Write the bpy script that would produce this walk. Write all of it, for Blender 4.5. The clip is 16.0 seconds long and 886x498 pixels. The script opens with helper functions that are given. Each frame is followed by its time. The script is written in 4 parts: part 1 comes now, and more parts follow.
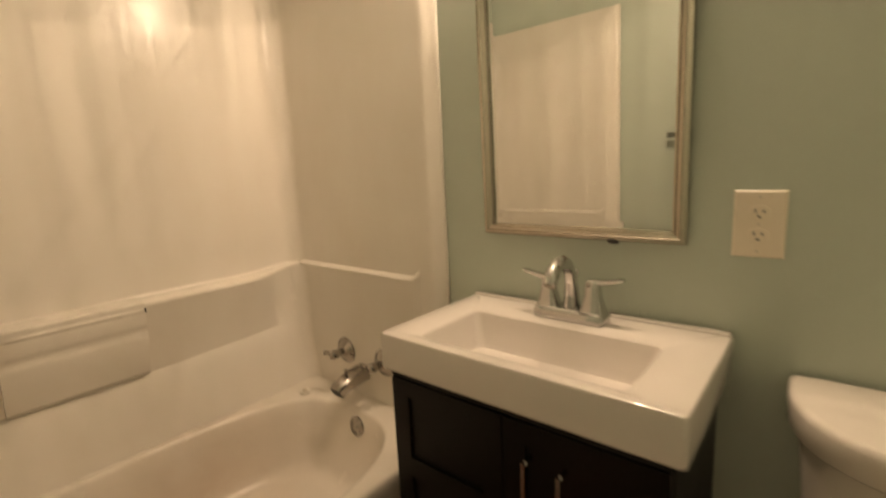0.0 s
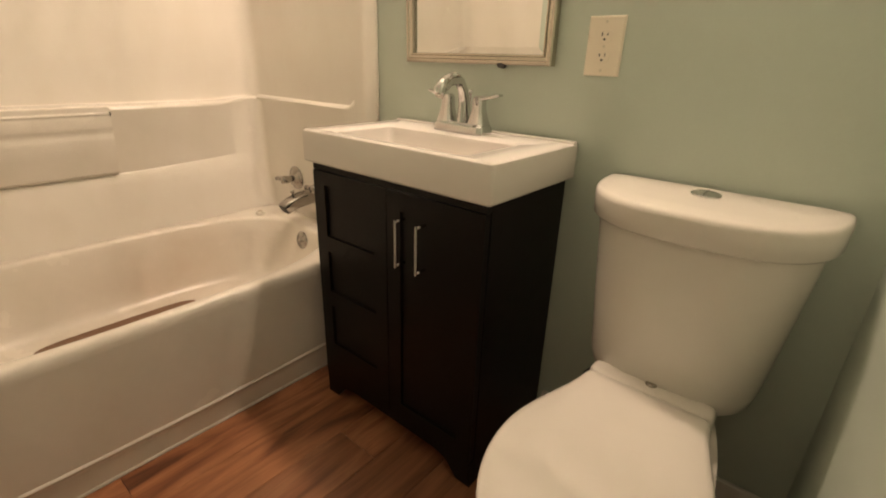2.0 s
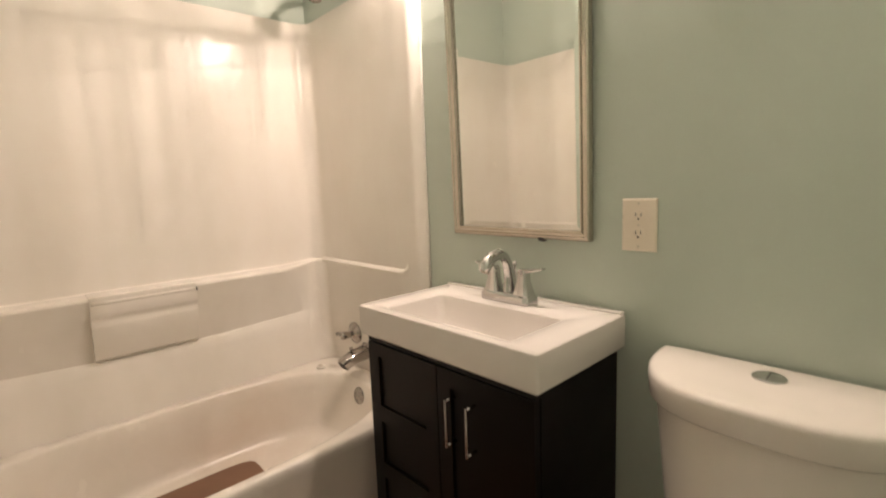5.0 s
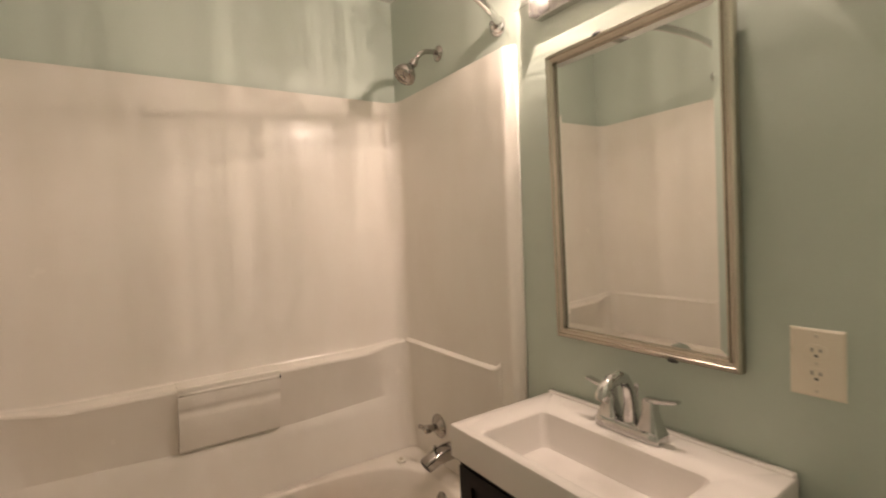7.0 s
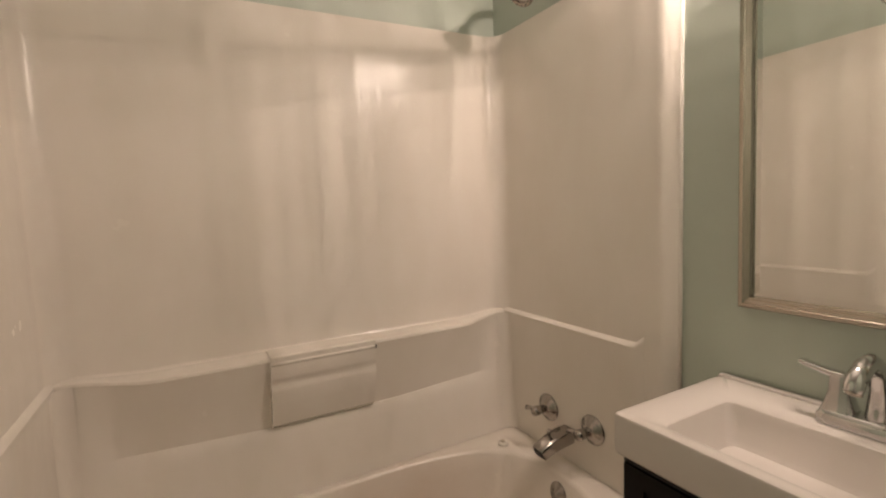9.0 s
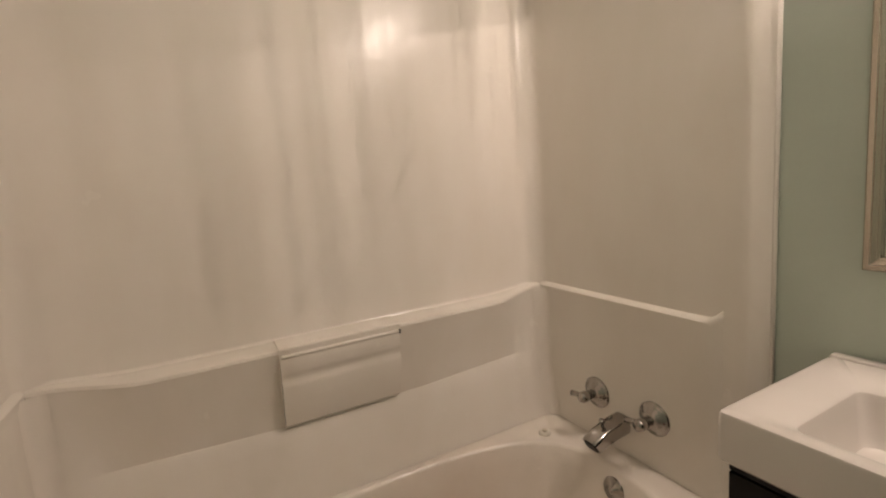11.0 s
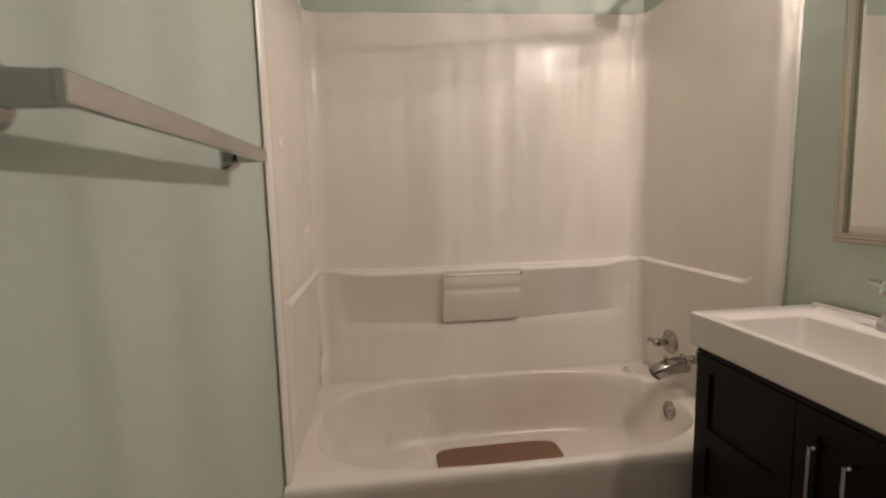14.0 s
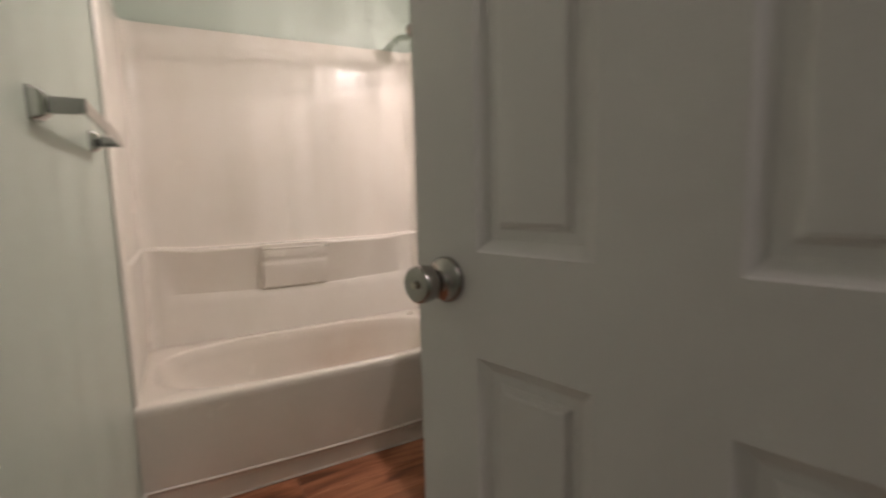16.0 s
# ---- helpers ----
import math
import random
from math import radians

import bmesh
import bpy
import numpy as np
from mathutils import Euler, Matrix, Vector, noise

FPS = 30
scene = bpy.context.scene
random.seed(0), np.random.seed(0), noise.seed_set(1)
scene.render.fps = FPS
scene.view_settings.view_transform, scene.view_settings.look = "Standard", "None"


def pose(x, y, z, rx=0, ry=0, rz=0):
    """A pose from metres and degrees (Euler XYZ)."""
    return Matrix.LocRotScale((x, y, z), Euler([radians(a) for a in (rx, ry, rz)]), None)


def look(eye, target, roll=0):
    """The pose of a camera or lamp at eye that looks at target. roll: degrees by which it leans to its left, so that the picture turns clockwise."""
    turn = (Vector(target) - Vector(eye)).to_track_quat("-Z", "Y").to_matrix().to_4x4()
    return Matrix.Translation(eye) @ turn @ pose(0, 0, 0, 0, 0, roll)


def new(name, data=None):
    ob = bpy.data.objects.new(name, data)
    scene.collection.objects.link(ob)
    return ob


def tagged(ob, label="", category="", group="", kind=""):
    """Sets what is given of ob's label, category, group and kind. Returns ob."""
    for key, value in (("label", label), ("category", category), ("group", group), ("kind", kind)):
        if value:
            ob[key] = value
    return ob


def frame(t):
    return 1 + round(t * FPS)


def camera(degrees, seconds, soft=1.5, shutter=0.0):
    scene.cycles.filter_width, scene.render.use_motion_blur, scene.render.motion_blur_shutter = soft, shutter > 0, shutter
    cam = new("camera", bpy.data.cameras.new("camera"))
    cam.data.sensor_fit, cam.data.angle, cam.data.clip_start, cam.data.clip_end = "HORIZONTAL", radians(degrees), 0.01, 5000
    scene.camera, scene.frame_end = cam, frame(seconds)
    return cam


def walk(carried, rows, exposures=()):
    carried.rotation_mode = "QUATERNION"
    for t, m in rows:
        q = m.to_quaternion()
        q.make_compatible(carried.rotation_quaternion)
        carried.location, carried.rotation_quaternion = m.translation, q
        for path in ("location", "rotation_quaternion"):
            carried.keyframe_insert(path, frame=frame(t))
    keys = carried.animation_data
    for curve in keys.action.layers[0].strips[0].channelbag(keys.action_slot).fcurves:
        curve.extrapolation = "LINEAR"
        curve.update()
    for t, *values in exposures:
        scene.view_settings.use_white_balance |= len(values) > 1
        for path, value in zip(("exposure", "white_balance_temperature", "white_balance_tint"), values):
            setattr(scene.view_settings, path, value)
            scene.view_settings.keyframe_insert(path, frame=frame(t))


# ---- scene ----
cam = camera(87.6, 16.0, soft=2.0, shutter=0.5)
PATH = [
    (0, (0.336, -0.124, 1.206), (-0.937, 1.379, 0.86), -2.8),
    (0.5, (0.501, -0.128, 1.14), (-0.757, 1.349, 0.654), -1.3),
    (1, (0.61, -0.147, 1.085), (-0.626, 1.309, 0.492), 0.3),
    (1.5, (0.645, -0.188, 1.047), (-0.537, 1.274, 0.363), 1.4),
    (2, (0.687, -0.203, 1.034), (-0.488, 1.23, 0.284), 1.9),
    (2.5, (0.701, -0.214, 1.036), (-0.478, 1.216, 0.283), 2.0),
    (3, (0.707, -0.211, 1.048), (-0.505, 1.220, 0.351), 1.4),
    (3.5, (0.709, -0.216, 1.088), (-0.550, 1.215, 0.482), 0.45),
    (4, (0.710, -0.212, 1.118), (-0.610, 1.203, 0.630), -0.75),
    (4.5, (0.711, -0.200, 1.142), (-0.680, 1.192, 0.784), -1.6),
    (7, (0.547, -0.121, 1.339), (-1.109, 0.997, 1.266), -2.3),
    (7.5, (0.437, -0.129, 1.334), (-1.278, 0.897, 1.265), -2.2),
    (8, (0.31, -0.156, 1.317), (-1.428, 0.83, 1.232), -1.2),
    (8.5, (0.263, -0.193, 1.287), (-1.478, 0.786, 1.177), -1.1),
    (9, (0.222, -0.201, 1.279), (-1.523, 0.759, 1.101), -2.2),
    (11.5, (-0.01, -0.143, 1.215), (-1.752, 0.791, 0.913), -4.8),
    (12, (0.022, -0.132, 1.194), (-1.586, 1.03, 0.94), -3.6),
    (12.5, (0.133, -0.168, 1.216), (-1.6, 0.818, 1.063), -3.9),
    (13, (0.323, -0.208, 1.204), (-1.587, 0.376, 1.089), -2.9),
    (13.5, (0.504, -0.253, 1.174), (-1.451, 0.129, 0.994), -2.1),
    (14, (0.671, -0.262, 1.172), (-1.298, -0.005, 0.938), -1.3),
    (14.5, (0.845, -0.245, 1.176), (-1.129, -0.074, 0.904), -1.4),
    (15, (1.024, -0.232, 1.158), (-0.948, -0.078, 0.865), -1.4),
    (15.5, (1.171, -0.271, 1.136), (-0.759, 0.145, 0.82), -1.1),
    (16, (1.27, -0.349, 1.096), (-0.464, 0.618, 0.859), -1.4),
]
walk(cam, [(t, look(eye, target, roll)) for t, eye, target, roll in PATH],
     exposures=[(0, 0.15, 9100, 11), (0.5, 0.05, 9200, 13), (1.0, 0.3, 8800, 13), (1.5, 0.56, 8300, 12), (2.0, 0.75, 7900, 11), (2.5, 0.95, 7600, 11), (3.5, 1.12, 6950, 10), (4.0, 1.12, 6850, 10), (4.5, 0.94, 6750, 11),
                (7.0, 0.2, 7100, 15), (8.0, 0.0, 7200, 17), (8.5, -0.05, 7100, 16), (9.0, 0.02, 6950, 15), (11.5, 0.05, 6650, 12), (13.0, 0.12, 6300, 11), (14.0, 0.08, 6300, 12), (15.0, 0.05, 6200, 13), (15.5, 0.3, 6150, 14), (16, 0.45, 6100, 14)])

# ---- light ----
world = bpy.data.worlds.new("world")
scene.world = world
world.use_nodes = True
world.node_tree.nodes["Background"].inputs[0].default_value = (1.0, 0.86, 0.7, 1)
world.node_tree.nodes["Background"].inputs[1].default_value = 0.0
BULB_WATTS = 6.9   # each of the five bulbs over the mirror
BULB_COLOUR = (1.0, 0.83, 0.73)
HALL_FILL = 4.4       # watts of the fill light added in the hallway


# ---- materials ----
def nodes_of(name):
    m = bpy.data.materials.new(name)
    m.use_nodes = True
    return m, m.node_tree, m.node_tree.nodes["Principled BSDF"]


def coords(nt, scale=(1, 1, 1)):
    tc = nt.nodes.new("ShaderNodeTexCoord")
    mp = nt.nodes.new("ShaderNodeMapping")
    mp.inputs["Scale"].default_value = scale
    nt.links.new(tc.outputs["Object"], mp.inputs["Vector"])
    return mp.outputs["Vector"]


def noise_tex(nt, vec, scale, detail=4.0, rough=0.55):
    n = nt.nodes.new("ShaderNodeTexNoise")
    n.inputs["Scale"].default_value, n.inputs["Detail"].default_value, n.inputs["Roughness"].default_value = scale, detail, rough
    nt.links.new(vec, n.inputs["Vector"])
    return n.outputs["Fac"]


def ramp(nt, fac, stops):
    r = nt.nodes.new("ShaderNodeValToRGB")
    while len(r.color_ramp.elements) < len(stops):
        r.color_ramp.elements.new(0.5)
    for e, (p, c) in zip(r.color_ramp.elements, stops):
        e.position, e.color = p, (*c, 1)
    nt.links.new(fac, r.inputs["Fac"])
    return r.outputs["Color"]


def mix(nt, fac, a, b, blend="MIX"):
    m = nt.nodes.new("ShaderNodeMix")
    m.data_type, m.blend_type = "RGBA", blend
    for val, sock in ((fac, m.inputs[0]), (a, m.inputs[6]), (b, m.inputs[7])):
        if isinstance(val, (int, float)):
            sock.default_value = val
        elif isinstance(val, tuple):
            sock.default_value = (*val, 1)
        else:
            nt.links.new(val, sock)
    return m.outputs[2]


def bump(nt, bsdf, height, strength, distance=0.002):
    b = nt.nodes.new("ShaderNodeBump")
    b.inputs["Strength"].default_value, b.inputs["Distance"].default_value = strength, distance
    nt.links.new(height, b.inputs["Height"])
    nt.links.new(b.outputs["Normal"], bsdf.inputs["Normal"])


def plain(name, colour, rough, metal=0.0, vary=0.06, grain=60, relief=0.05, patch=3.0, coat=0.0, smudge=0.0, spec=0.5):
    """A surface of one paint, with patchy and fine variation in colour, gloss and relief."""
    m, nt, b = nodes_of(name)
    v = coords(nt)
    big, fine = noise_tex(nt, v, patch), noise_tex(nt, v, grain)
    dark = tuple(c * (1 - vary) for c in colour)
    lite = tuple(min(1, c * (1 + vary)) for c in colour)
    col = ramp(nt, big, [(0.3, dark), (0.7, lite)])
    col = mix(nt, 0.25, col, ramp(nt, fine, [(0.3, dark), (0.7, lite)]))
    nt.links.new(col, b.inputs["Base Color"])
    r = nt.nodes.new("ShaderNodeMapRange")
    r.inputs["To Min"].default_value, r.inputs["To Max"].default_value = max(0.02, rough - 0.04 - smudge), rough + 0.04 + smudge
    nt.links.new(noise_tex(nt, v, patch * 3), r.inputs["Value"])
    nt.links.new(r.outputs["Result"], b.inputs["Roughness"])
    b.inputs["Metallic"].default_value = metal
    b.inputs["Specular IOR Level"].default_value = spec
    b.inputs["Coat Weight"].default_value = coat
    if relief:
        bump(nt, b, fine, relief)
    return m


def floor_wood():
    """Reddish-brown vinyl planks with long grain, each plank its own shade."""
    m, nt, b = nodes_of("vinyl_plank")
    info = nt.nodes.new("ShaderNodeObjectInfo")
    tc = nt.nodes.new("ShaderNodeTexCoord")
    add = nt.nodes.new("ShaderNodeVectorMath")
    mul = nt.nodes.new("ShaderNodeVectorMath")
    mul.operation = "MULTIPLY"
    comb = nt.nodes.new("ShaderNodeCombineXYZ")
    for s in ("X", "Y", "Z"):
        nt.links.new(info.outputs["Random"], comb.inputs[s])
    nt.links.new(comb.outputs[0], mul.inputs[0])
    mul.inputs[1].default_value = (7, 13, 5)
    nt.links.new(tc.outputs["Object"], add.inputs[0])
    nt.links.new(mul.outputs[0], add.inputs[1])
    mp = nt.nodes.new("ShaderNodeMapping")
    mp.inputs["Scale"].default_value = (6.5, 0.85, 1)
    nt.links.new(add.outputs[0], mp.inputs["Vector"])
    fig = nt.nodes.new("ShaderNodeTexNoise")
    fig.inputs["Scale"].default_value, fig.inputs["Detail"].default_value, fig.inputs["Distortion"].default_value = 1.9, 7, 1.6
    nt.links.new(mp.outputs[0], fig.inputs["Vector"])
    mp2 = nt.nodes.new("ShaderNodeMapping")
    mp2.inputs["Scale"].default_value = (60, 2.5, 1)
    nt.links.new(add.outputs[0], mp2.inputs["Vector"])
    fine = noise_tex(nt, mp2.outputs[0], 3.0, 6, 0.65)
    col = ramp(nt, fig.outputs["Fac"], [(0.28, (0.085, 0.030, 0.016)), (0.42, (0.27, 0.105, 0.052)), (0.58, (0.45, 0.200, 0.105)), (0.76, (0.25, 0.092, 0.045))])
    col = mix(nt, 0.22, col, ramp(nt, fine, [(0.35, (0.06, 0.02, 0.01)), (0.65, (0.40, 0.17, 0.08))]))
    shade = ramp(nt, info.outputs["Random"], [(0.0, (0.62, 0.60, 0.60)), (1.0, (1.15, 1.1, 1.05))])
    col = mix(nt, 1.0, col, shade, "MULTIPLY")
    nt.links.new(col, b.inputs["Base Color"])
    b.inputs["Roughness"].default_value = 0.36
    bump(nt, b, fine, 0.18, 0.001)
    return m


def acrylic():
    """Glossy off-white moulded acrylic, faintly wavy, with soap dulling."""
    m, nt, b = nodes_of("surround_acrylic")
    v = coords(nt)
    big = noise_tex(nt, v, 1.6)
    col = ramp(nt, big, [(0.3, (0.80, 0.751, 0.68)), (0.7, (0.858, 0.815, 0.748))])
    stain = noise_tex(nt, coords(nt, (1, 1, 0.35)), 7, 6)
    col = mix(nt, 0.10, col, ramp(nt, stain, [(0.4, (0.8, 0.76, 0.7)), (0.7, (0.55, 0.45, 0.33))]))
    nt.links.new(col, b.inputs["Base Color"])
    r = nt.nodes.new("ShaderNodeMapRange")
    r.inputs["To Min"].default_value, r.inputs["To Max"].default_value = 0.17, 0.32
    nt.links.new(noise_tex(nt, v, 5), r.inputs["Value"])
    nt.links.new(r.outputs["Result"], b.inputs["Roughness"])
    b.inputs["Specular IOR Level"].default_value = 0.37
    bump(nt, b, noise_tex(nt, v, 9, 2), 0.25, 0.006)
    return m


def tub_skin():
    """White tub acrylic with a patchy brown tint low on the back of the basin."""
    m = plain("tub_acrylic", (0.79, 0.735, 0.66), 0.25, vary=0.04, grain=40, relief=0.02, patch=2.2, smudge=0.03)
    nt = m.node_tree
    b = nt.nodes["Principled BSDF"]
    base = b.inputs["Base Color"].links[0].from_socket
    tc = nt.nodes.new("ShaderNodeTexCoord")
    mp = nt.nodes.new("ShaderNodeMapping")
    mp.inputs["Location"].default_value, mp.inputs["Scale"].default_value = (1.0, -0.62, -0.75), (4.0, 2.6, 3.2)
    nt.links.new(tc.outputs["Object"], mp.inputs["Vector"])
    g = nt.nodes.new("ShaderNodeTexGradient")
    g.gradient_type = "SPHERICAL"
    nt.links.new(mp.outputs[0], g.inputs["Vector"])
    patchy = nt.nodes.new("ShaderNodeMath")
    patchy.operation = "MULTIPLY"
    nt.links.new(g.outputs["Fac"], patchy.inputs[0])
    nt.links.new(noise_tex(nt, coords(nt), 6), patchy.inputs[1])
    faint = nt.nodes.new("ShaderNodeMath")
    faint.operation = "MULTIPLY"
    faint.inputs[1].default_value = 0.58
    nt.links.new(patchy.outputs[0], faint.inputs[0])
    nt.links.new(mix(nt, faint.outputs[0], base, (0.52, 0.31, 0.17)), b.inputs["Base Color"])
    return m


def emitter(name, colour, strength):
    m, nt, b = nodes_of(name)
    b.inputs["Base Color"].default_value = (0.9, 0.9, 0.9, 1)
    b.inputs["Emission Color"].default_value = (*colour, 1)
    b.inputs["Emission Strength"].default_value = strength
    return m


def glassy(name, rough=0.02, ior=1.5):
    m, nt, b = nodes_of(name)
    b.inputs["Base Color"].default_value = (0.98, 0.98, 0.97, 1)
    b.inputs["Transmission Weight"].default_value = 1.0
    b.inputs["Roughness"].default_value, b.inputs["IOR"].default_value = rough, ior
    return m


SAGE = plain("sage_wall_paint", (0.48, 0.54, 0.47), 0.40, vary=0.035, grain=160, relief=0.12, patch=1.3)
CEILING = plain("ceiling_paint", (0.66, 0.65, 0.61), 0.7, grain=120, relief=0.2)
ACRYLIC = acrylic()
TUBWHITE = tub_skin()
PORCELAIN = plain("porcelain", (0.73, 0.68, 0.62), 0.05, vary=0.02, grain=30, relief=0.0)
CERAMIC = plain("sink_ceramic", (0.70, 0.655, 0.61), 0.09, vary=0.02, grain=30, relief=0.0)
CHROME = plain("chrome", (0.62, 0.61, 0.60), 0.08, 1.0, vary=0.03, relief=0.0, smudge=0.03)
# darker chrome for the towel bar; on cabinet handles it stands for dark reflections
BARCHROME = plain("towel_bar_chrome", (0.44, 0.43, 0.42), 0.10, 1.0, vary=0.05, relief=0.0, smudge=0.03)
# chrome darkened for the dark room tub fittings reflect; the door knob's own tone
DARKCHROME = plain("dark_chrome", (0.40, 0.375, 0.35), 0.13, 1.0, vary=0.10, grain=60, relief=0.02, smudge=0.05)
NICKEL = plain("brushed_nickel", (0.46, 0.42, 0.37), 0.26, 1.0, vary=0.06, grain=200, relief=0.04)
SILVER = plain("silver_frame", (0.54, 0.49, 0.42), 0.24, 1.0, vary=0.05, grain=150, relief=0.04)
ESPRESSO = plain("espresso_wood", (0.0048, 0.0032, 0.0025), 0.36, vary=0.25, grain=90, relief=0.05, patch=6, spec=0.16)
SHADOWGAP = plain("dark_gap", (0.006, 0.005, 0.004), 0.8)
ALMOND = plain("almond_plastic", (0.78, 0.70, 0.58), 0.28, vary=0.02, relief=0.0)
SLOT = plain("slot_black", (0.02, 0.018, 0.015), 0.5, relief=0.0)
SCREW = plain("painted_screw", (0.62, 0.56, 0.46), 0.35, relief=0.0)
WHITETRIM = plain("white_trim_paint", (0.78, 0.75, 0.70), 0.38, vary=0.03, grain=120, relief=0.06)
DOORPAINT = plain("white_door_paint", (0.74, 0.70, 0.68), 0.42, vary=0.03, grain=260, relief=0.16, patch=2)
GRIP = plain("brown_grip_strip", (0.22, 0.12, 0.075), 0.75, vary=0.18, grain=180, relief=0.4)
CAULK = plain("caulk_white", (0.78, 0.74, 0.68), 0.45, relief=0.02)
RUBBER = plain("dark_rubber", (0.03, 0.028, 0.026), 0.6, relief=0.0)
CREAM = plain("cream_plastic", (0.76, 0.72, 0.64), 0.3, relief=0.0)
FLOOR = floor_wood()
UNDERLAY = plain("underlay", (0.03, 0.02, 0.015), 0.8)
GLASS = glassy("clear_glass")
BULBMAT = emitter("lit_bulb", BULB_COLOUR, 170.0)
MIRROR, _nt, _b = nodes_of("mirror_silver")
_b.inputs["Base Color"].default_value = (0.86, 0.87, 0.84, 1)
_b.inputs["Metallic"].default_value, _b.inputs["Roughness"].default_value = 1.0, 0.015
CRYSTAL = glassy("crystal_rod", 0.03, 1.45)


# ---- mesh helpers ----
def part(name, bm, material, parent=None, label="", smooth=False):
    me = bpy.data.meshes.new(name)
    bmesh.ops.recalc_face_normals(bm, faces=bm.faces)
    bm.to_mesh(me)
    bm.free()
    if smooth:
        for p in me.polygons:
            p.use_smooth = True
    me.materials.append(material)
    ob = new(name, me)
    if parent is not None:
        ob.parent = parent
    if label:
        ob["label"] = label
    return ob


def thing(name, label, category, group="", kind="", at=(0, 0, 0)):
    ob = new(name)
    ob.location = at
    ob.empty_display_size = 0.05
    return tagged(ob, label, category, group, kind)


def box(x0, x1, y0, y1, z0, z1, bevel=0.0, seg=2, bm=None):
    own = bm is None
    bm = bm or bmesh.new()
    made = bmesh.ops.create_cube(bm, size=1)["verts"]
    for v in made:
        v.co = Vector((x0 + (v.co.x + 0.5) * (x1 - x0), y0 + (v.co.y + 0.5) * (y1 - y0), z0 + (v.co.z + 0.5) * (z1 - z0)))
    if bevel:
        edges = list({e for v in made for e in v.link_edges})
        bmesh.ops.bevel(bm, geom=edges, offset=bevel, segments=seg, profile=0.5, affect="EDGES")
    return bm


def loft(rings, cap0=True, cap1=True, closed=True, bm=None):
    bm = bm or bmesh.new()
    rows = [[bm.verts.new(p) for p in ring] for ring in rings]
    n = len(rows[0])
    for a, b in zip(rows, rows[1:]):
        for i in range(n if closed else n - 1):
            j = (i + 1) % n
            bm.faces.new((a[i], a[j], b[j], b[i]))
    if cap0:
        bm.faces.new(list(reversed(rows[0])))
    if cap1:
        bm.faces.new(rows[-1])
    return bm


def frame_of(d):
    d = Vector(d).normalized()
    u = d.cross(Vector((0, 0, 1)) if abs(d.z) < 0.9 else Vector((1, 0, 0))).normalized()
    return u, u.cross(d).normalized()


def tube(points, radius, n=16, bm=None, squash=1.0):
    """A round bar along points; radius is a number or one for each point."""
    pts = [Vector(p) for p in points]
    rings = []
    u = None
    for i, p in enumerate(pts):
        d = (pts[min(i + 1, len(pts) - 1)] - pts[max(i - 1, 0)]).normalized()
        if u is None:
            u, w = frame_of(d)
        else:
            u = (u - d * u.dot(d)).normalized()
            w = u.cross(d).normalized()
        r = radius[i] if isinstance(radius, (list, tuple)) else radius
        rings.append([p + (u * math.cos(a) + w * math.sin(a) * squash) * r for a in (2 * math.pi * k / n for k in range(n))])
    return loft(rings, bm=bm)


def lathe(profile, origin, axis, n=32, bm=None):
    """profile: (distance along the axis, radius) pairs."""
    o, d = Vector(origin), Vector(axis).normalized()
    u, w = frame_of(d)
    rings = [[o + d * h + (u * math.cos(a) + w * math.sin(a)) * max(r, 1e-4) for a in (2 * math.pi * k / n for k in range(n))] for h, r in profile]
    return loft(rings, bm=bm)


def superellipse(cx, cy, a, b, e, n=64, z=0.0):
    out = []
    for k in range(n):
        t = 2 * math.pi * k / n
        c, s = math.cos(t), math.sin(t)
        out.append(Vector((cx + a * math.copysign(abs(c) ** (2 / e), c), cy + b * math.copysign(abs(s) ** (2 / e), s), z)))
    return out


def sheet(fn, us, vs, bm=None, flip=False):
    """A grid of points fn(u, v)."""
    bm = bm or bmesh.new()
    grid = [[bm.verts.new(fn(u, v)) for v in vs] for u in us]
    for i in range(len(us) - 1):
        for j in range(len(vs) - 1):
            q = (grid[i][j], grid[i + 1][j], grid[i + 1][j + 1], grid[i][j + 1])
            bm.faces.new(q[::-1] if flip else q)
    return bm


def steps(a, b, n):
    return [a + (b - a) * k / n for k in range(n + 1)]


def shade_auto(ob, angle=40):
    ob.data.polygons.foreach_set("use_smooth", [True] * len(ob.data.polygons))
    ob.data.set_sharp_from_angle(angle=radians(angle))
    return ob


# ---- plan, metres ----
WY = 0.89        # wall behind vanity and toilet
LY = -0.545      # wall with the towel bar
BX = -1.29       # wall behind the tub
TUBX = -0.497    # front of the tub
DX = 1.329        # wall with the doorway
HX = 2.60        # far wall of the hallway
CZ = 2.36        # ceiling
T = 0.10
EX = 0.815       # wall beside the toilet
NY = 0.103       # return of that wall towards the doorway


# ---- structure ----
def structure(name, bm, mat, label, category):
    return tagged(part(name, bm, mat), label, category, kind="structure")


structure("wall_north", box(BX - T, HX + T, WY, WY + T, 0, CZ), SAGE, "sage green painted wall behind the vanity and toilet", "wall")
structure("wall_south", box(BX - T, HX + T, LY - T, LY, 0, CZ), SAGE, "sage green painted wall with towel bar", "wall")
structure("wall_west", box(BX - T, BX, LY, WY, 0, CZ), SAGE, "sage green painted wall above the tub surround", "wall")
DY0, DY1, DZ = -0.535, 0.086, 2.06
bm = box(EX, DX + T, NY, WY, 0, CZ)
box(DX, DX + T, LY, NY, DZ, CZ, bm=bm)
box(DX, DX + T, LY, DY0, 0, DZ, bm=bm)
structure("wall_east", bm, SAGE, "sage green painted wall beside toilet and doorway", "wall")
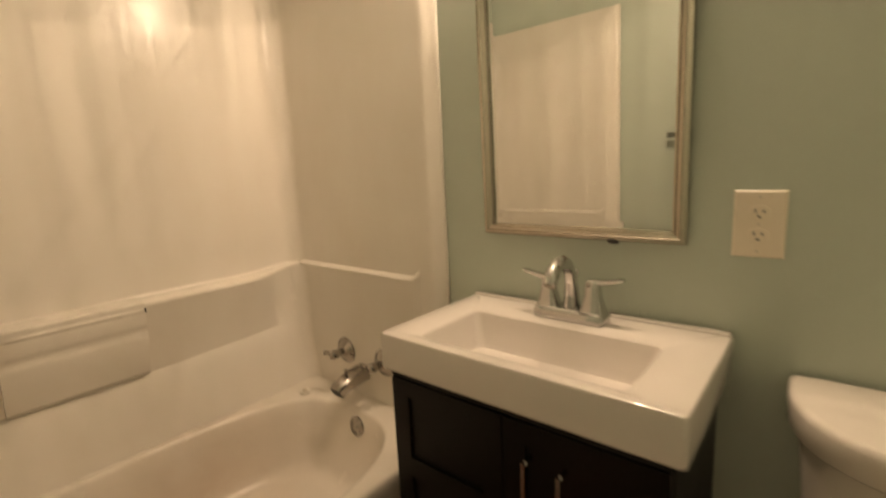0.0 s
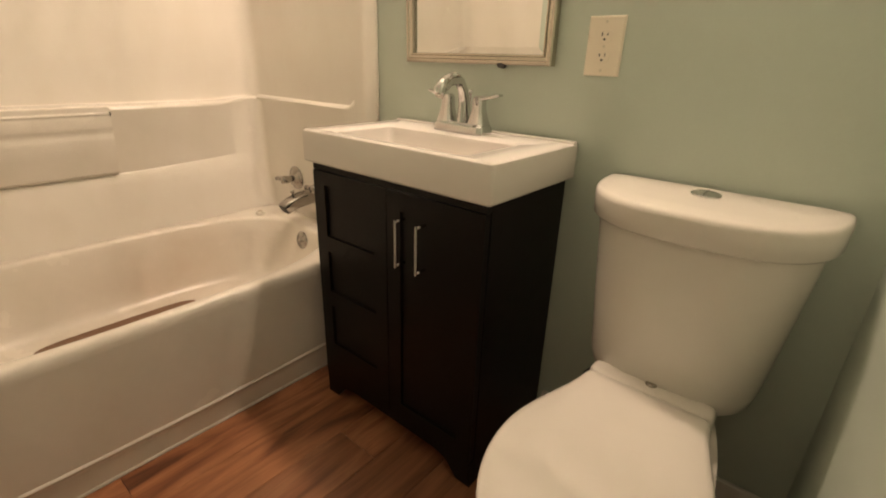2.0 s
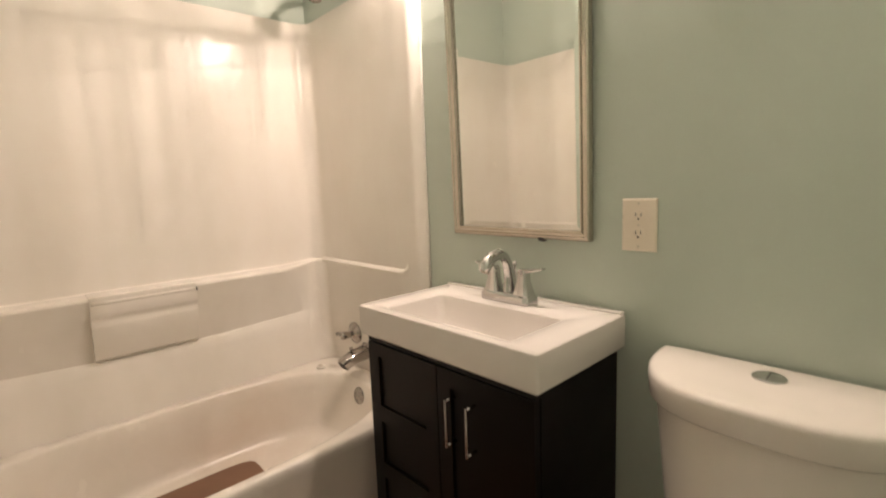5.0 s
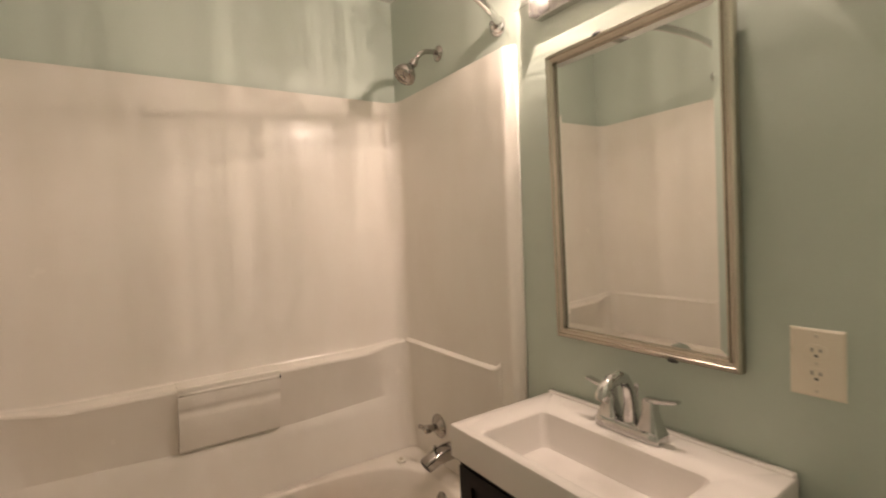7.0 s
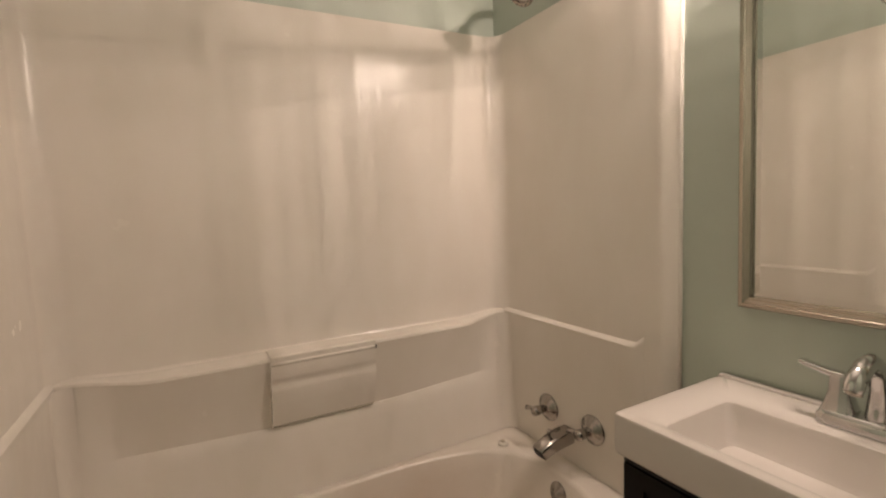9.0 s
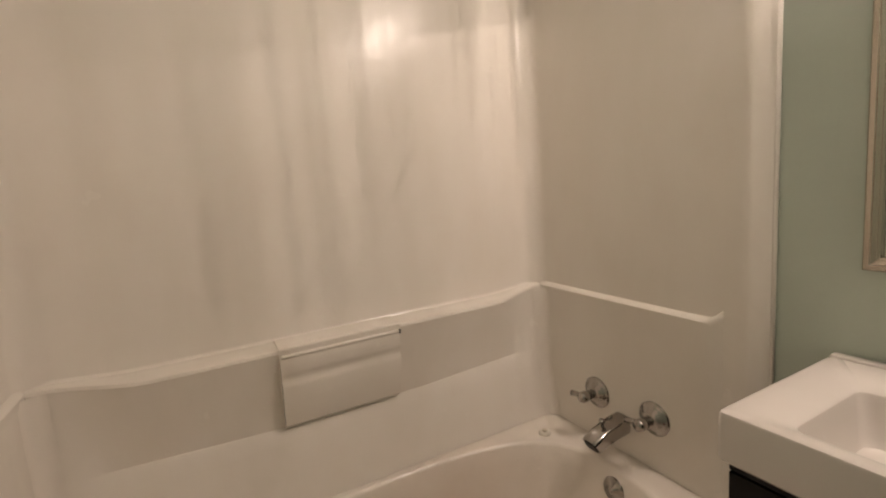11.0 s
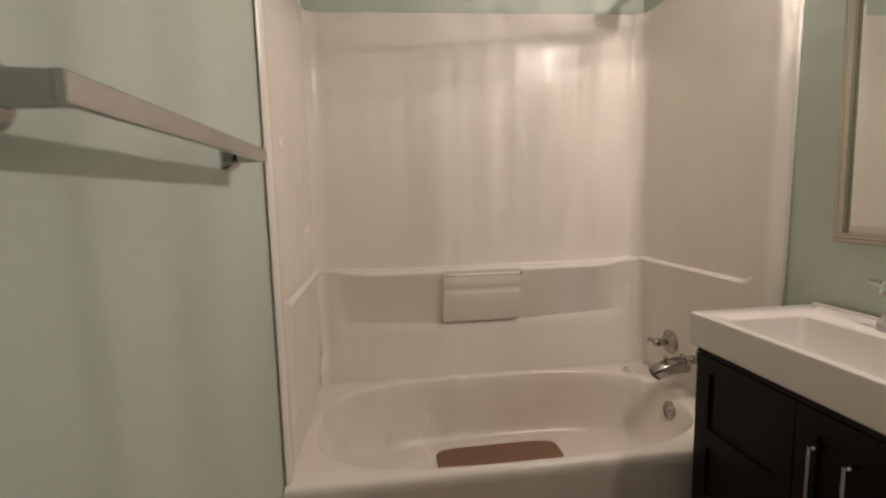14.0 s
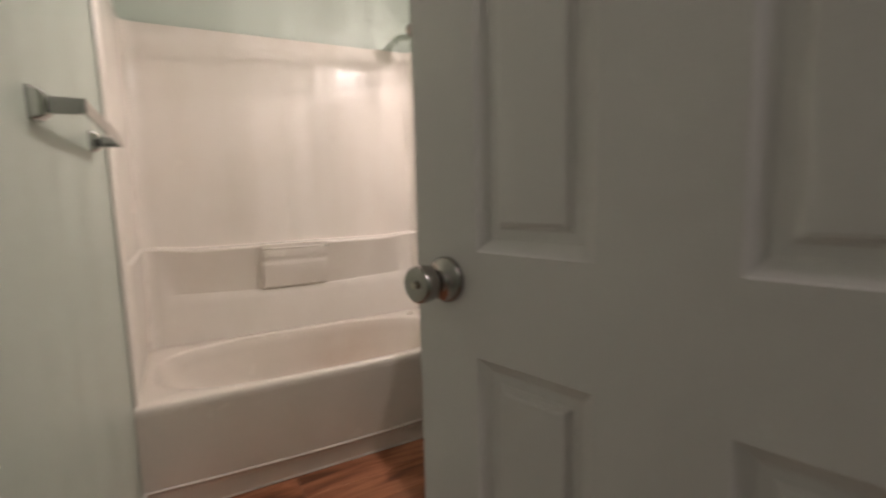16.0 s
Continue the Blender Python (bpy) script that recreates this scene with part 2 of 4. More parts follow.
structure("wall_hall", box(HX, HX + T, LY, WY, 0, CZ), SAGE, "painted hallway wall beyond the doorway", "wall")
structure("ceiling", box(BX - T, HX + T, LY - T, WY + T, CZ, CZ + 0.1), CEILING, "white painted flat ceiling", "ceiling")
floor = structure("floor", box(BX - T, HX + T, LY - T, WY + T, -0.12, -0.006), UNDERLAY, "reddish brown wood-look vinyl plank floor", "floor")


def baseboard(name, x0, x1, y0, y1):
    bm = box(x0, x1, y0, y1, 0.0, 0.118, 0.004)
    return structure(name, bm, WHITETRIM, "white painted wooden baseboard with quarter round", "baseboard")


base = baseboard("baseboard", TUBX + 0.012, DX, LY, LY + 0.014)
bm = bmesh.new()
arc = [(0, 0)] + [(0.014 * math.cos(a), 0.014 * math.sin(a)) for a in (math.pi / 2 * k / 5 for k in range(6))]
loft([[(x, LY + 0.014 + a, b) for a, b in arc] for x in (TUBX + 0.012, DX)], bm=bm)
part("quarter_round", bm, WHITETRIM, base)
baseboard("baseboard", 0.205, EX, WY - 0.014, WY)
baseboard("baseboard", EX - 0.014, EX, NY, WY - 0.0145)

# door casing and jamb
trim = structure("trim", box(DX - 0.014, DX, LY + 0.001, DY1 - 0.001, DZ, DZ + 0.057, 0.004), WHITETRIM, "white painted door casing round the doorway", "door casing")
part("jamb", box(DX + 0.001, DX + T - 0.001, DY1, NY - 0.001, 0, DZ - 0.001, 0.002), WHITETRIM, trim)
part("jamb", box(DX + 0.001, DX + T - 0.001, DY0 + 0.001, DY0 + 0.016, 0, DZ - 0.001, 0.002), WHITETRIM, trim)

# unseen fill light added in the hallway to brighten the door
lamp = bpy.data.lights.new("hall_fill", "AREA")
lamp.energy, lamp.size, lamp.color = HALL_FILL, 0.3, (1.0, 0.84, 0.80)
ob = new("hall_fill", lamp)
ob.matrix_world = look((2.1, 0.2, CZ - 0.02), (2.1, 0.2, 0))


# ---- door ----
def panel_door(width=0.585, height=2.03, thick=0.035):
    """Six-panel moulded door, hinge at x = 0, leaf along -x, faces at y = 0 and y = thick."""
    door = thing("door_1", "white moulded six-panel interior door standing open", "door", kind="structure")
    stile, mid = 0.097, 0.111
    pw = (width - 2 * stile - mid) / 2
    rows = [(0.24, 0.900), (1.020, 1.60), (1.72, 1.91)]
    cols = [(-width + stile, -width + stile + pw), (-stile - pw, -stile)]
    bm = bmesh.new()
    for y, sgn in ((0.0, 1), (thick, -1)):
        xs = sorted({-width, 0.0, *[c for col in cols for c in col]})
        zs = sorted({0.0, height, *[r for row in rows for r in row]})
        for xa, xb in zip(xs, xs[1:]):
            for za, zb in zip(zs, zs[1:]):
                if (xa, xb) in cols and (za, zb) in rows:
                    prof = [(0.0, 0.0), (0.002, 0.002), (0.014, 0.0100), (0.017, 0.0105), (0.025, 0.0105), (0.028, 0.0085), (0.031, 0.0035), (0.034, 0.0025)]
                    rings = [[(xa + i, y + sgn * d, za + i), (xb - i, y + sgn * d, za + i), (xb - i, y + sgn * d, zb - i), (xa + i, y + sgn * d, zb - i)] for i, d in prof]
                    loft(rings, cap0=False, bm=bm)
                else:
                    bm.faces.new([bm.verts.new(p) for p in ((xa, y, za), (xb, y, za), (xb, y, zb), (xa, y, zb))])
    rim = [(-width, 0), (0, 0), (0, height), (-width, height)]
    for (xa, za), (xb, zb) in zip(rim, rim[1:] + rim[:1]):
        bm.faces.new([bm.verts.new(p) for p in ((xa, 0, za), (xb, 0, zb), (xb, thick, zb), (xa, thick, za))])
    bmesh.ops.remove_doubles(bm, verts=bm.verts, dist=1e-5)
    leaf = part("leaf", bm, DOORPAINT, door)
    for sgn, y in ((-1, 0.0), (1, thick)):
        o = (-width + 0.052, y, 0.985)
        knob = part("door_knob", lathe([(0.0, 0.0), (0.001, 0.027), (0.005, 0.027), (0.009, 0.024), (0.011, 0.012), (0.022, 0.0115), (0.025, 0.016), (0.030, 0.0200), (0.040, 0.0215), (0.048, 0.0205), (0.051, 0.0175), (0.050, 0.009), (0.048, 0.0)], o, (0, sgn, 0)), DARKCHROME, door, "satin nickel door knob", True)
        part("lock_button", lathe([(0, 0.004), (0.006, 0.004), (0.007, 0.0)], (o[0], y + sgn * 0.047, 0.985), (0, sgn, 0), 12), SILVER, knob)
    for z in (0.22, 1.02, 1.82):
        part("hinge", lathe([(0, 0.006), (0.089, 0.006)], (0.006, thick + 0.003, z), (0, 0, 1), 12), NICKEL, door)
    return door


door = panel_door()
door.matrix_world = pose(DX - 0.006, DY1 - 0.038, 0.012, 0, 0, 14.5)


# ---- tub ----
RIM = 0.412
TCX, TCY, TA, TB = -0.852, 0.144, 0.314, 0.638
tub = thing("bathtub", "off-white acrylic alcove bathtub with curved apron line", "bathtub", at=(TCX, TCY, 0))


def tub_shell():
    """Rim with rolled front edge and the deep basin."""
    n = 96
    x0, x1, y0, y1 = -1.272, TUBX, LY + 0.002, WY - 0.012
    outer = []
    for p in superellipse(0, 0, 1, 1, 2.0, n):
        k = max(abs(p.x), abs(p.y))
        outer.append(((x0 + x1) / 2 + p.x / k * (x1 - x0) / 2, (y0 + y1) / 2 + p.y / k * (y1 - y0) / 2))
    def hole(a, b, dx, dy, z, e):
        return [(p.x, p.y, z) for p in superellipse(TCX + dx, TCY + dy, a, b, e, n)]
    rings = [[(x, y, RIM - 0.035) for x, y in outer], [(x, y, RIM - 0.020) for x, y in outer]]
    for back, down in ((0.0025, 0.009), (0.007, 0.003), (0.014, 0.0)):
        rings.append([(x - (back if x > x1 - 0.001 else 0), y, RIM - down) for x, y in outer])
    rings.append(hole(TA + 0.014, TB + 0.014, 0, 0, RIM + 0.001, 3.0))
    rings.append(hole(TA + 0.005, TB + 0.006, 0, 0, RIM - 0.003, 3.0))
    rings.append(hole(TA, TB, 0, 0, RIM - 0.012, 3.0))
    rings.append(hole(TA - 0.006, TB - 0.012, 0, 0.004, RIM - 0.06, 3.0))
    rings.append(hole(TA - 0.014, TB - 0.05, 0, 0.02, RIM - 0.15, 3.1))
    rings.append(hole(TA - 0.026, TB - 0.10, 0, 0.04, RIM - 0.215, 3.4))
    rings.append(hole(TA - 0.040, TB - 0.135, 0, 0.05, RIM - 0.244, 3.6))
    rings.append(hole(TA - 0.062, TB - 0.17, 0, 0.055, RIM - 0.257, 3.6))
    rings.append(hole(0.05, 0.2, 0, 0.06, RIM - 0.260, 2.5))
    bm = loft(rings, cap0=False)
    for v in bm.verts:
        v.co -= Vector((TCX, TCY, 0))
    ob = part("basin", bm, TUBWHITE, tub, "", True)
    return shade_auto(ob, 50)


tub_shell()


def apron_x(y, z):
    """Front skin: bellied a little, with a toe panel set back under a bowed ridge."""
    s = (y - LY) / (WY - LY)
    ridge = 0.100 - 0.020 * math.sin(math.pi * s)
    x = TUBX + 0.0015 - 0.030 * (RIM - z)
    if z < ridge:
        x -= 0.007 * min(1, (ridge - z) / 0.006)
    elif z < ridge + 0.014:
        x += 0.004 * math.sin(math.pi * (z - ridge) / 0.014)
    return x


def apron():
    bm = bmesh.new()
    ys = steps(LY + 0.002, WY - 0.012, 40)
    offs = [-0.11, -0.05, -0.02, -0.008, -0.004, 0.0, 0.0001, 0.0035, 0.007, 0.0105, 0.014, 0.02, 0.06, 0.12, 0.18, 0.24, 0.315]
    def pt(y, o):
        s = (y - LY) / (WY - LY)
        ridge = 0.100 - 0.020 * math.sin(math.pi * s)
        z = min(max(ridge + o, 0.0), RIM - 0.034)
        return Vector((apron_x(y, ridge + o), y, z)) - Vector((TCX, TCY, 0))
    sheet(pt, ys, offs, bm)
    ob = part("apron", bm, TUBWHITE, tub)
    return shade_auto(ob, 35)


apron()
part("floor_caulk", tube([(TUBX - 0.020 - TCX, LY + 0.016 - TCY, 0.003), (TUBX - 0.020 - TCX, WY - 0.3 - TCY, 0.003), (TUBX - 0.020 - TCX, WY - 0.02 - TCY, 0.003)], 0.006, 8), CAULK, tub, "white caulk bead", True)
part("overflow_plate", lathe([(0, 0.036), (0.004, 0.036), (0.008, 0.031), (0.010, 0.012), (0.016, 0.010), (0.017, 0.0)], (-0.846 - TCX, 0.776 - TCY, 0.352), (0, -1, 0.14)), DARKCHROME, tub, "round chrome overflow plate", True)
part("drain", lathe([(0, 0.030), (0.003, 0.030), (0.004, 0.020), (0.001, 0.018), (0.001, 0.0)], (-0.852 - TCX, 0.53 - TCY, RIM - 0.259), (0, 0, 1)), CHROME, tub, "chrome drain ring", True)

grip = tagged(part("grip_strip", loft([[(p.x, p.y, RIM - 0.2575 + h) for p in superellipse(0, 0, 0.081 - i, 0.245 - i, 5, 48)] for i, h in ((0, 0.0), (0, 0.005), (0.004, 0.007))]), GRIP), "brown textured non-slip strip stuck to tub floor", "bath strip")
grip.location = (-0.978, 0.158, 0.0015)

cap = thing("deck_cap", "small round cream cap on the tub rim", "cap", at=(-1.10, 0.745, RIM + 0.001))
part("base", lathe([(0, 0.019), (0.006, 0.019), (0.010, 0.016), (0.011, 0.0)], (0, 0, 0), (0, 0, 1), 24), CREAM, cap, "", True)
part("button", lathe([(0, 0.009), (0.004, 0.009), (0.006, 0.006), (0.006, 0.0)], (0, 0, 0.0108), (0, 0, 1), 20), SCREW, cap, "", True)


# ---- surround ----
SB = -1.245      # face of the back panel above the ledge
SR = 0.864       # face of the faucet end
SL = -0.532      # face of the other end
STOP = 1.893
surround = thing("tub_surround", "glossy off-white moulded three-wall tub surround with ledge", "tub surround", at=(SB, 0.16, RIM))
OFF = Vector((SB, 0.16, RIM))


def surround_line():
    """Plan line of the three walls: front edge, end wall, coved corner, back, corner, end wall, front edge."""
    r = 0.055
    pts = [(TUBX - 0.010, WY - 0.002), (TUBX - 0.013, WY - 0.008), (TUBX - 0.040, SR + 0.002), (TUBX - 0.050, SR - 0.001), (TUBX - 0.065, SR)]
    pts += [(x, SR) for x in steps(TUBX - 0.10, SB + r + 0.02, 8)]
    pts += [(SB + r - r * math.sin(a), SR - r + r * math.cos(a)) for a in steps(0, math.pi / 2, 8)]
    pts += [(SB, y) for y in steps(SR - r - 0.02, SL + r + 0.02, 22)]
    pts += [(SB + r - r * math.cos(a), SL + r - r * math.sin(a)) for a in steps(0, math.pi / 2, 8)]
    pts += [(x, SL) for x in steps(SB + r + 0.02, TUBX - 0.10, 8)]
    pts += [(TUBX - 0.06, SL), (TUBX - 0.045, SL + 0.006), (TUBX - 0.030, SL + 0.004), (TUBX - 0.022, SL - 0.006), (TUBX - 0.030, LY + 0.001)]
    return pts


def ledge_depth(y):
    """How far the shelf stands out of the back panel."""
    s = max(0.0, min(1.0, (min(y - SL, SR - y) - 0.05) / 0.20))
    return 0.030 + 0.050 * s * s * (3 - 2 * s)


def ledge_z(y):
    s = min(1.0, max(0.0, min((y - SL), (SR - y)) / 0.22))
    s = s * s * (3 - 2 * s)
    return 0.876 - 0.014 * s


def top_z(x, y):
    return STOP + 0.004 + 0.018 * (y - 0.6)


def panels():
    bm = bmesh.new()
    rows = []
    line = surround_line()
    for k in range(13):
        f = k / 12
        rows.append([Vector((x, y, (RIM + 0.001) * (1 - f) + top_z(x, y) * f)) - OFF for x, y in line])
    loft(rows, False, False, False, bm)
    # rounded top flange, back to the wall
    def outward(x, y, d, dz):
        nx = -1 if x < SB + 0.03 else 0
        ny = 0 if x < SB + 0.012 else (1 if y > 0.2 else -1)
        return Vector((x + nx * d, y + ny * d, top_z(x, y) + dz)) - OFF
    loft([rows[-1], [outward(x, y, 0.003, 0.004) for x, y in line], [outward(x, y, 0.02, 0.005) for x, y in line]], False, False, False, bm)
    bmesh.ops.remove_doubles(bm, verts=bm.verts, dist=1e-5)
    return shade_auto(part("wall_panel", bm, ACRYLIC, surround), 45)


panels()


def lower_back():
    """The ledge along the back: shelf top, face that slopes back under it, plain wall below."""
    bm = bmesh.new()
    def pt(y, k):
        d, z = ledge_depth(y), ledge_z(y)
        s = max(0.0, min(1.0, min(y - SL - 0.03, SR - 0.03 - y) / 0.45))
        prof = [(0.0, z + 0.010), (0.004, z + 0.004), (d - 0.012, z + 0.002), (d - 0.003, z - 0.001), (d, z - 0.008), (d - 0.002, z - 0.016), (0.024 + (d - 0.030) * 0.30, z - 0.12), (0.019, 0.655 - 0.022 * s), (0.022, 0.650 - 0.022 * s), (0.032, 0.59), (0.047, 0.46), (0.054, RIM + 0.002)]
        a, b = prof[k]
        if 5 < k < 9:   # the hollow runs out before the corners
            e = max(0.0, min(1.0, (min(y - SL, SR - y) - 0.055) / 0.05))
            f = (z - 0.016 - b) / (z - 0.016 - 0.59)
            a += (1 - e) * (d - 0.002 + (0.034 - d) * f - a)
        return Vector((SB + a, y, b)) - OFF
    ys = steps(SL - 0.001, SR + 0.001, 62)
    sheet(pt, ys, range(12), bm)
    return shade_auto(part("ledge", bm, ACRYLIC, surround, "moulded shelf ledge"), 32)


lower_back()


def end_ledge(y, sgn):
    """The raised lower field of an end wall, with a bead along its top that turns up at the end."""
    bm = bmesh.new()
    xs = steps(SB + 0.02, TUBX - 0.10, 24)
    def zt(x):
        e = max(0.0, (x - (TUBX - 0.135)) / 0.035)
        return 0.873 + 0.022 * e * e
    def pt(x, k):
        e = min(1.0, max(0.0, (TUBX - 0.10 - x) / 0.03))
        prof = [(-0.001, 0.012), (0.006, 0.009), (0.0125, 0.0), (0.011, -0.010), (0.009, -0.022)]
        a, b = prof[k] if k < 5 else (0.008 - 0.0085 * (k == 6), -0.30 - 0.14 * (k == 6))
        return Vector((x, y - sgn * (a * e + 0.0005), zt(x) + b)) - OFF
    sheet(pt, xs, range(7), bm)
    return shade_auto(part("end_ledge", bm, ACRYLIC, surround), 40)


end_ledge(SR, 1)
end_ledge(SL, -1)


def corner_cove(y, sgn, r=0.040):
    """Rounded inside corner between the ledge wall and an end wall."""
    def back(z):
        return 0.031 + max(0.0, 0.59 - z) * 0.128
    def pt(a, z):
        cx, cy = SB + back(z) + r, y - sgn * (0.0012 + 0.0080 * min(1.0, (z - RIM) / 0.155) + r)
        return Vector((cx - r * math.cos(a), cy + sgn * r * math.sin(a), z)) - OFF
    bm = sheet(pt, steps(0, math.pi / 2, 8), steps(RIM + 0.002, 0.868, 8))
    return shade_auto(part("corner_cove", bm, ACRYLIC, surround), 60)


corner_cove(SR, 1)
corner_cove(SL, -1)


def soap_dish():
    """Middle block of the ledge, with a slot behind a grab bar."""
    y0, y1 = -0.022, 0.302
    bm = bmesh.new()
    def pt(y, k):
        prof = [(0.004, 0.869), (0.077, 0.867), (0.082, 0.863), (0.081, 0.850), (0.080, 0.830), (0.079, 0.802), (0.075, 0.792), (0.0705, 0.784), (0.070, 0.775), (0.0715, 0.767), (0.072, 0.755), (0.061, 0.71), (0.039, 0.643), (0.024, 0.632)]
        a, b = prof[k]
        return Vector((SB + a, y, b)) - OFF
    sheet(pt, [y0, y0 + 0.003, *steps(y0 + 0.02, y1 - 0.02, 6), y1 - 0.003, y1], range(14), bm)
    for y in (y0, y1):
        bm.faces.new([bm.verts.new(pt(y, k)) for k in range(14)])
    bmesh.ops.remove_doubles(bm, verts=bm.verts, dist=1e-5)
    dish = shade_auto(part("soap_dish", bm, ACRYLIC, surround, "moulded soap dish block"), 35)
    part("grab_bar", tube([Vector((SB + 0.0765, y, 0.843)) - OFF for y in steps(y0 + 0.004, y1 - 0.004, 6)], 0.0070, 12), ACRYLIC, dish, "", True)
    part("bar_plug", lathe([(0, 0.008), (0.0035, 0.007), (0.004, 0.0)], Vector((SB + 0.0775, y1 - 0.002, 0.842)) - OFF, (0, 1, 0), 16), SLOT, dish, "dark plug at the bar end")


soap_dish()
for y, sgn in ((WY - 0.004, 1),):
    part("edge_caulk", tube([Vector((TUBX - 0.009, y, z)) - OFF for z in (RIM, 1.1, STOP + 0.005)], 0.0045, 8), CAULK, surround, "", True)


# ---- tub valve ----
def valve_handle(x):
    h = thing("tub_faucet_handle", "chrome tub faucet lever handle on round escutcheon", "faucet handle", "tub handles", at=(x, SR - 0.008, 0.572))
    part("escutcheon", lathe([(0, 0.047), (0.004, 0.047), (0.007, 0.043), (0.008, 0.039), (0.012, 0.037), (0.014, 0.031), (0.018, 0.028), (0.022, 0.019), (0.024, 0.014)], (0, 0, 0), (0, -1, 0)), DARKCHROME, h, "", True)
    part("stem", lathe([(0.014, 0.015), (0.03, 0.012), (0.045, 0.016), (0.062, 0.017), (0.070, 0.014), (0.073, 0.0)], (0, 0, 0), (0, -1, 0), 20), DARKCHROME, h, "", True)
    part("lever", tube([(0, -0.056, 0), (-0.02, -0.060, 0.002), (-0.042, -0.066, 0.001)], [0.009, 0.0075, 0.009], 14), DARKCHROME, h, "", True)
    return h


valve_handle(-0.975)
valve_handle(-0.774)
spout = thing("tub_spout", "chrome diverter tub spout above the tub rim", "tub spout", at=(-0.878, SR - 0.008, 0.515))
bm = bmesh.new()
rings = []
for f, w, hgt, drop, lean in ((0, 0.024, 0.025, 0, 0), (0.004, 0.027, 0.027, 0, 0), (0.035, 0.0275, 0.027, 0.002, 0), (0.065, 0.028, 0.0255, 0.006, 0.05), (0.090, 0.028, 0.0235, 0.012, 0.15), (0.110, 0.0275, 0.0215, 0.019, 0.35), (0.124, 0.0265, 0.0195, 0.026, 0.55), (0.130, 0.0250, 0.018, 0.030, 0.6)):
    rings.append([(p.x, -f - lean * p.y, p.y - drop) for p in superellipse(0, 0, w, hgt, 4.2, 32)])
loft(rings, bm=bm)
shade_auto(part("body", bm, DARKCHROME, spout), 40)
mouth = loft([[(p.x, -0.1302 - 0.6 * p.y - d, p.y - 0.0315) for p in superellipse(0, 0, a, b, 4.0, 24)] for d, a, b in ((0, 0.0220, 0.0150), (0.0012, 0.0212, 0.0140))])
part("outlet", mouth, SLOT, spout, "dark spout opening")
part("diverter_knob", lathe([(0, 0.004), (0.016, 0.004), (0.017, 0.008), (0.024, 0.008), (0.026, 0.0)], (0, -0.085, 0.012), (0, -0.1, 1), 16), DARKCHROME, spout, "", True)

# ---- shower ----
shower = thing("wall_shower", "chrome multi-spray shower head on a bent arm", "shower head", at=(-0.93, WY, 2.02))
part("flange", lathe([(0, 0.030), (0.003, 0.030), (0.010, 0.022), (0.013, 0.012)], (0, 0, 0), (0, -1, 0), 28), DARKCHROME, shower, "", True)
arm = [(0, 0, 0), (0, -0.03, 0.002), (0, -0.06, -0.003), (0, -0.085, -0.018), (0, -0.105, -0.045)]
part("arm", tube(arm, 0.0095, 16), DARKCHROME, shower, "", True)
d = Vector((0.0, -0.62, -0.78)).normalized()
o = Vector((0, -0.105, -0.045))
part("ball_joint", lathe([(-0.002, 0.010), (0.004, 0.016), (0.018, 0.016), (0.022, 0.012), (0.030, 0.014)], o, d, 20), DARKCHROME, shower, "", True)
head = part("head", lathe([(0.026, 0.013), (0.040, 0.022), (0.058, 0.036), (0.072, 0.042), (0.082, 0.042), (0.087, 0.038), (0.088, 0.0)], o, d, 32), DARKCHROME, shower, "", True)
part("face_ring", lathe([(0.0865, 0.036), (0.090, 0.034), (0.090, 0.026), (0.0865, 0.024)], o, d, 28), NICKEL, head, "grey spray ring", True)
part("face_centre", lathe([(0.0865, 0.013), (0.0915, 0.011), (0.0915, 0.0)], o, d, 20), NICKEL, head, "", True)
u, w = frame_of(d)
for k in range(12):
    a = 2 * math.pi * k / 12
    part("nozzle", lathe([(0.088, 0.003), (0.093, 0.002), (0.093, 0)], o + (u * math.cos(a) + w * math.sin(a)) * 0.030, d, 8), RUBBER, head)
part("lever", tube([o + d * 0.076 - u * 0.04, o + d * 0.076 - u * 0.055], 0.004, 10), DARKCHROME, head, "", True)

# curved curtain rod
rod = thing("shower_rod", "bowed chrome shower curtain rod between the end walls", "shower rod", at=(-0.58, 0.17, 1.985))
pts = []
for f in steps(0, 1, 40):
    y = WY - 0.004 + (LY - WY + 0.008) * f
    pts.append((0.235 * math.sin(math.pi * f) ** 0.75, y - 0.17, 0))
part("bar", tube(pts, 0.0125, 16), CHROME, rod, "", True)
for y, sgn in ((WY, -1), (LY, 1)):
    part("flange", lathe([(0, 0.032), (0.004, 0.032), (0.012, 0.024), (0.020, 0.018), (0.034, 0.0165)], (0, y - 0.17, 0), (0.35 * 1, sgn, 0), 28), CHROME, rod, "", True)


# ---- vanity ----
VX0, VX1, VY0, VY1 = -0.396, 0.190, 0.538, WY - 0.004
vanity = thing("vanity_cabinet", "dark espresso two-door bathroom vanity cabinet under white sink", "vanity cabinet", at=((VX0 + VX1) / 2, VY1, 0))
VO = Vector(vanity.location)


def vp(name, bm, mat, parent=vanity, label="", smooth=False, angle=None):
    for v in bm.verts:
        v.co -= VO
    ob = part(name, bm, mat, parent, label, smooth)
    return shade_auto(ob, angle) if angle else ob


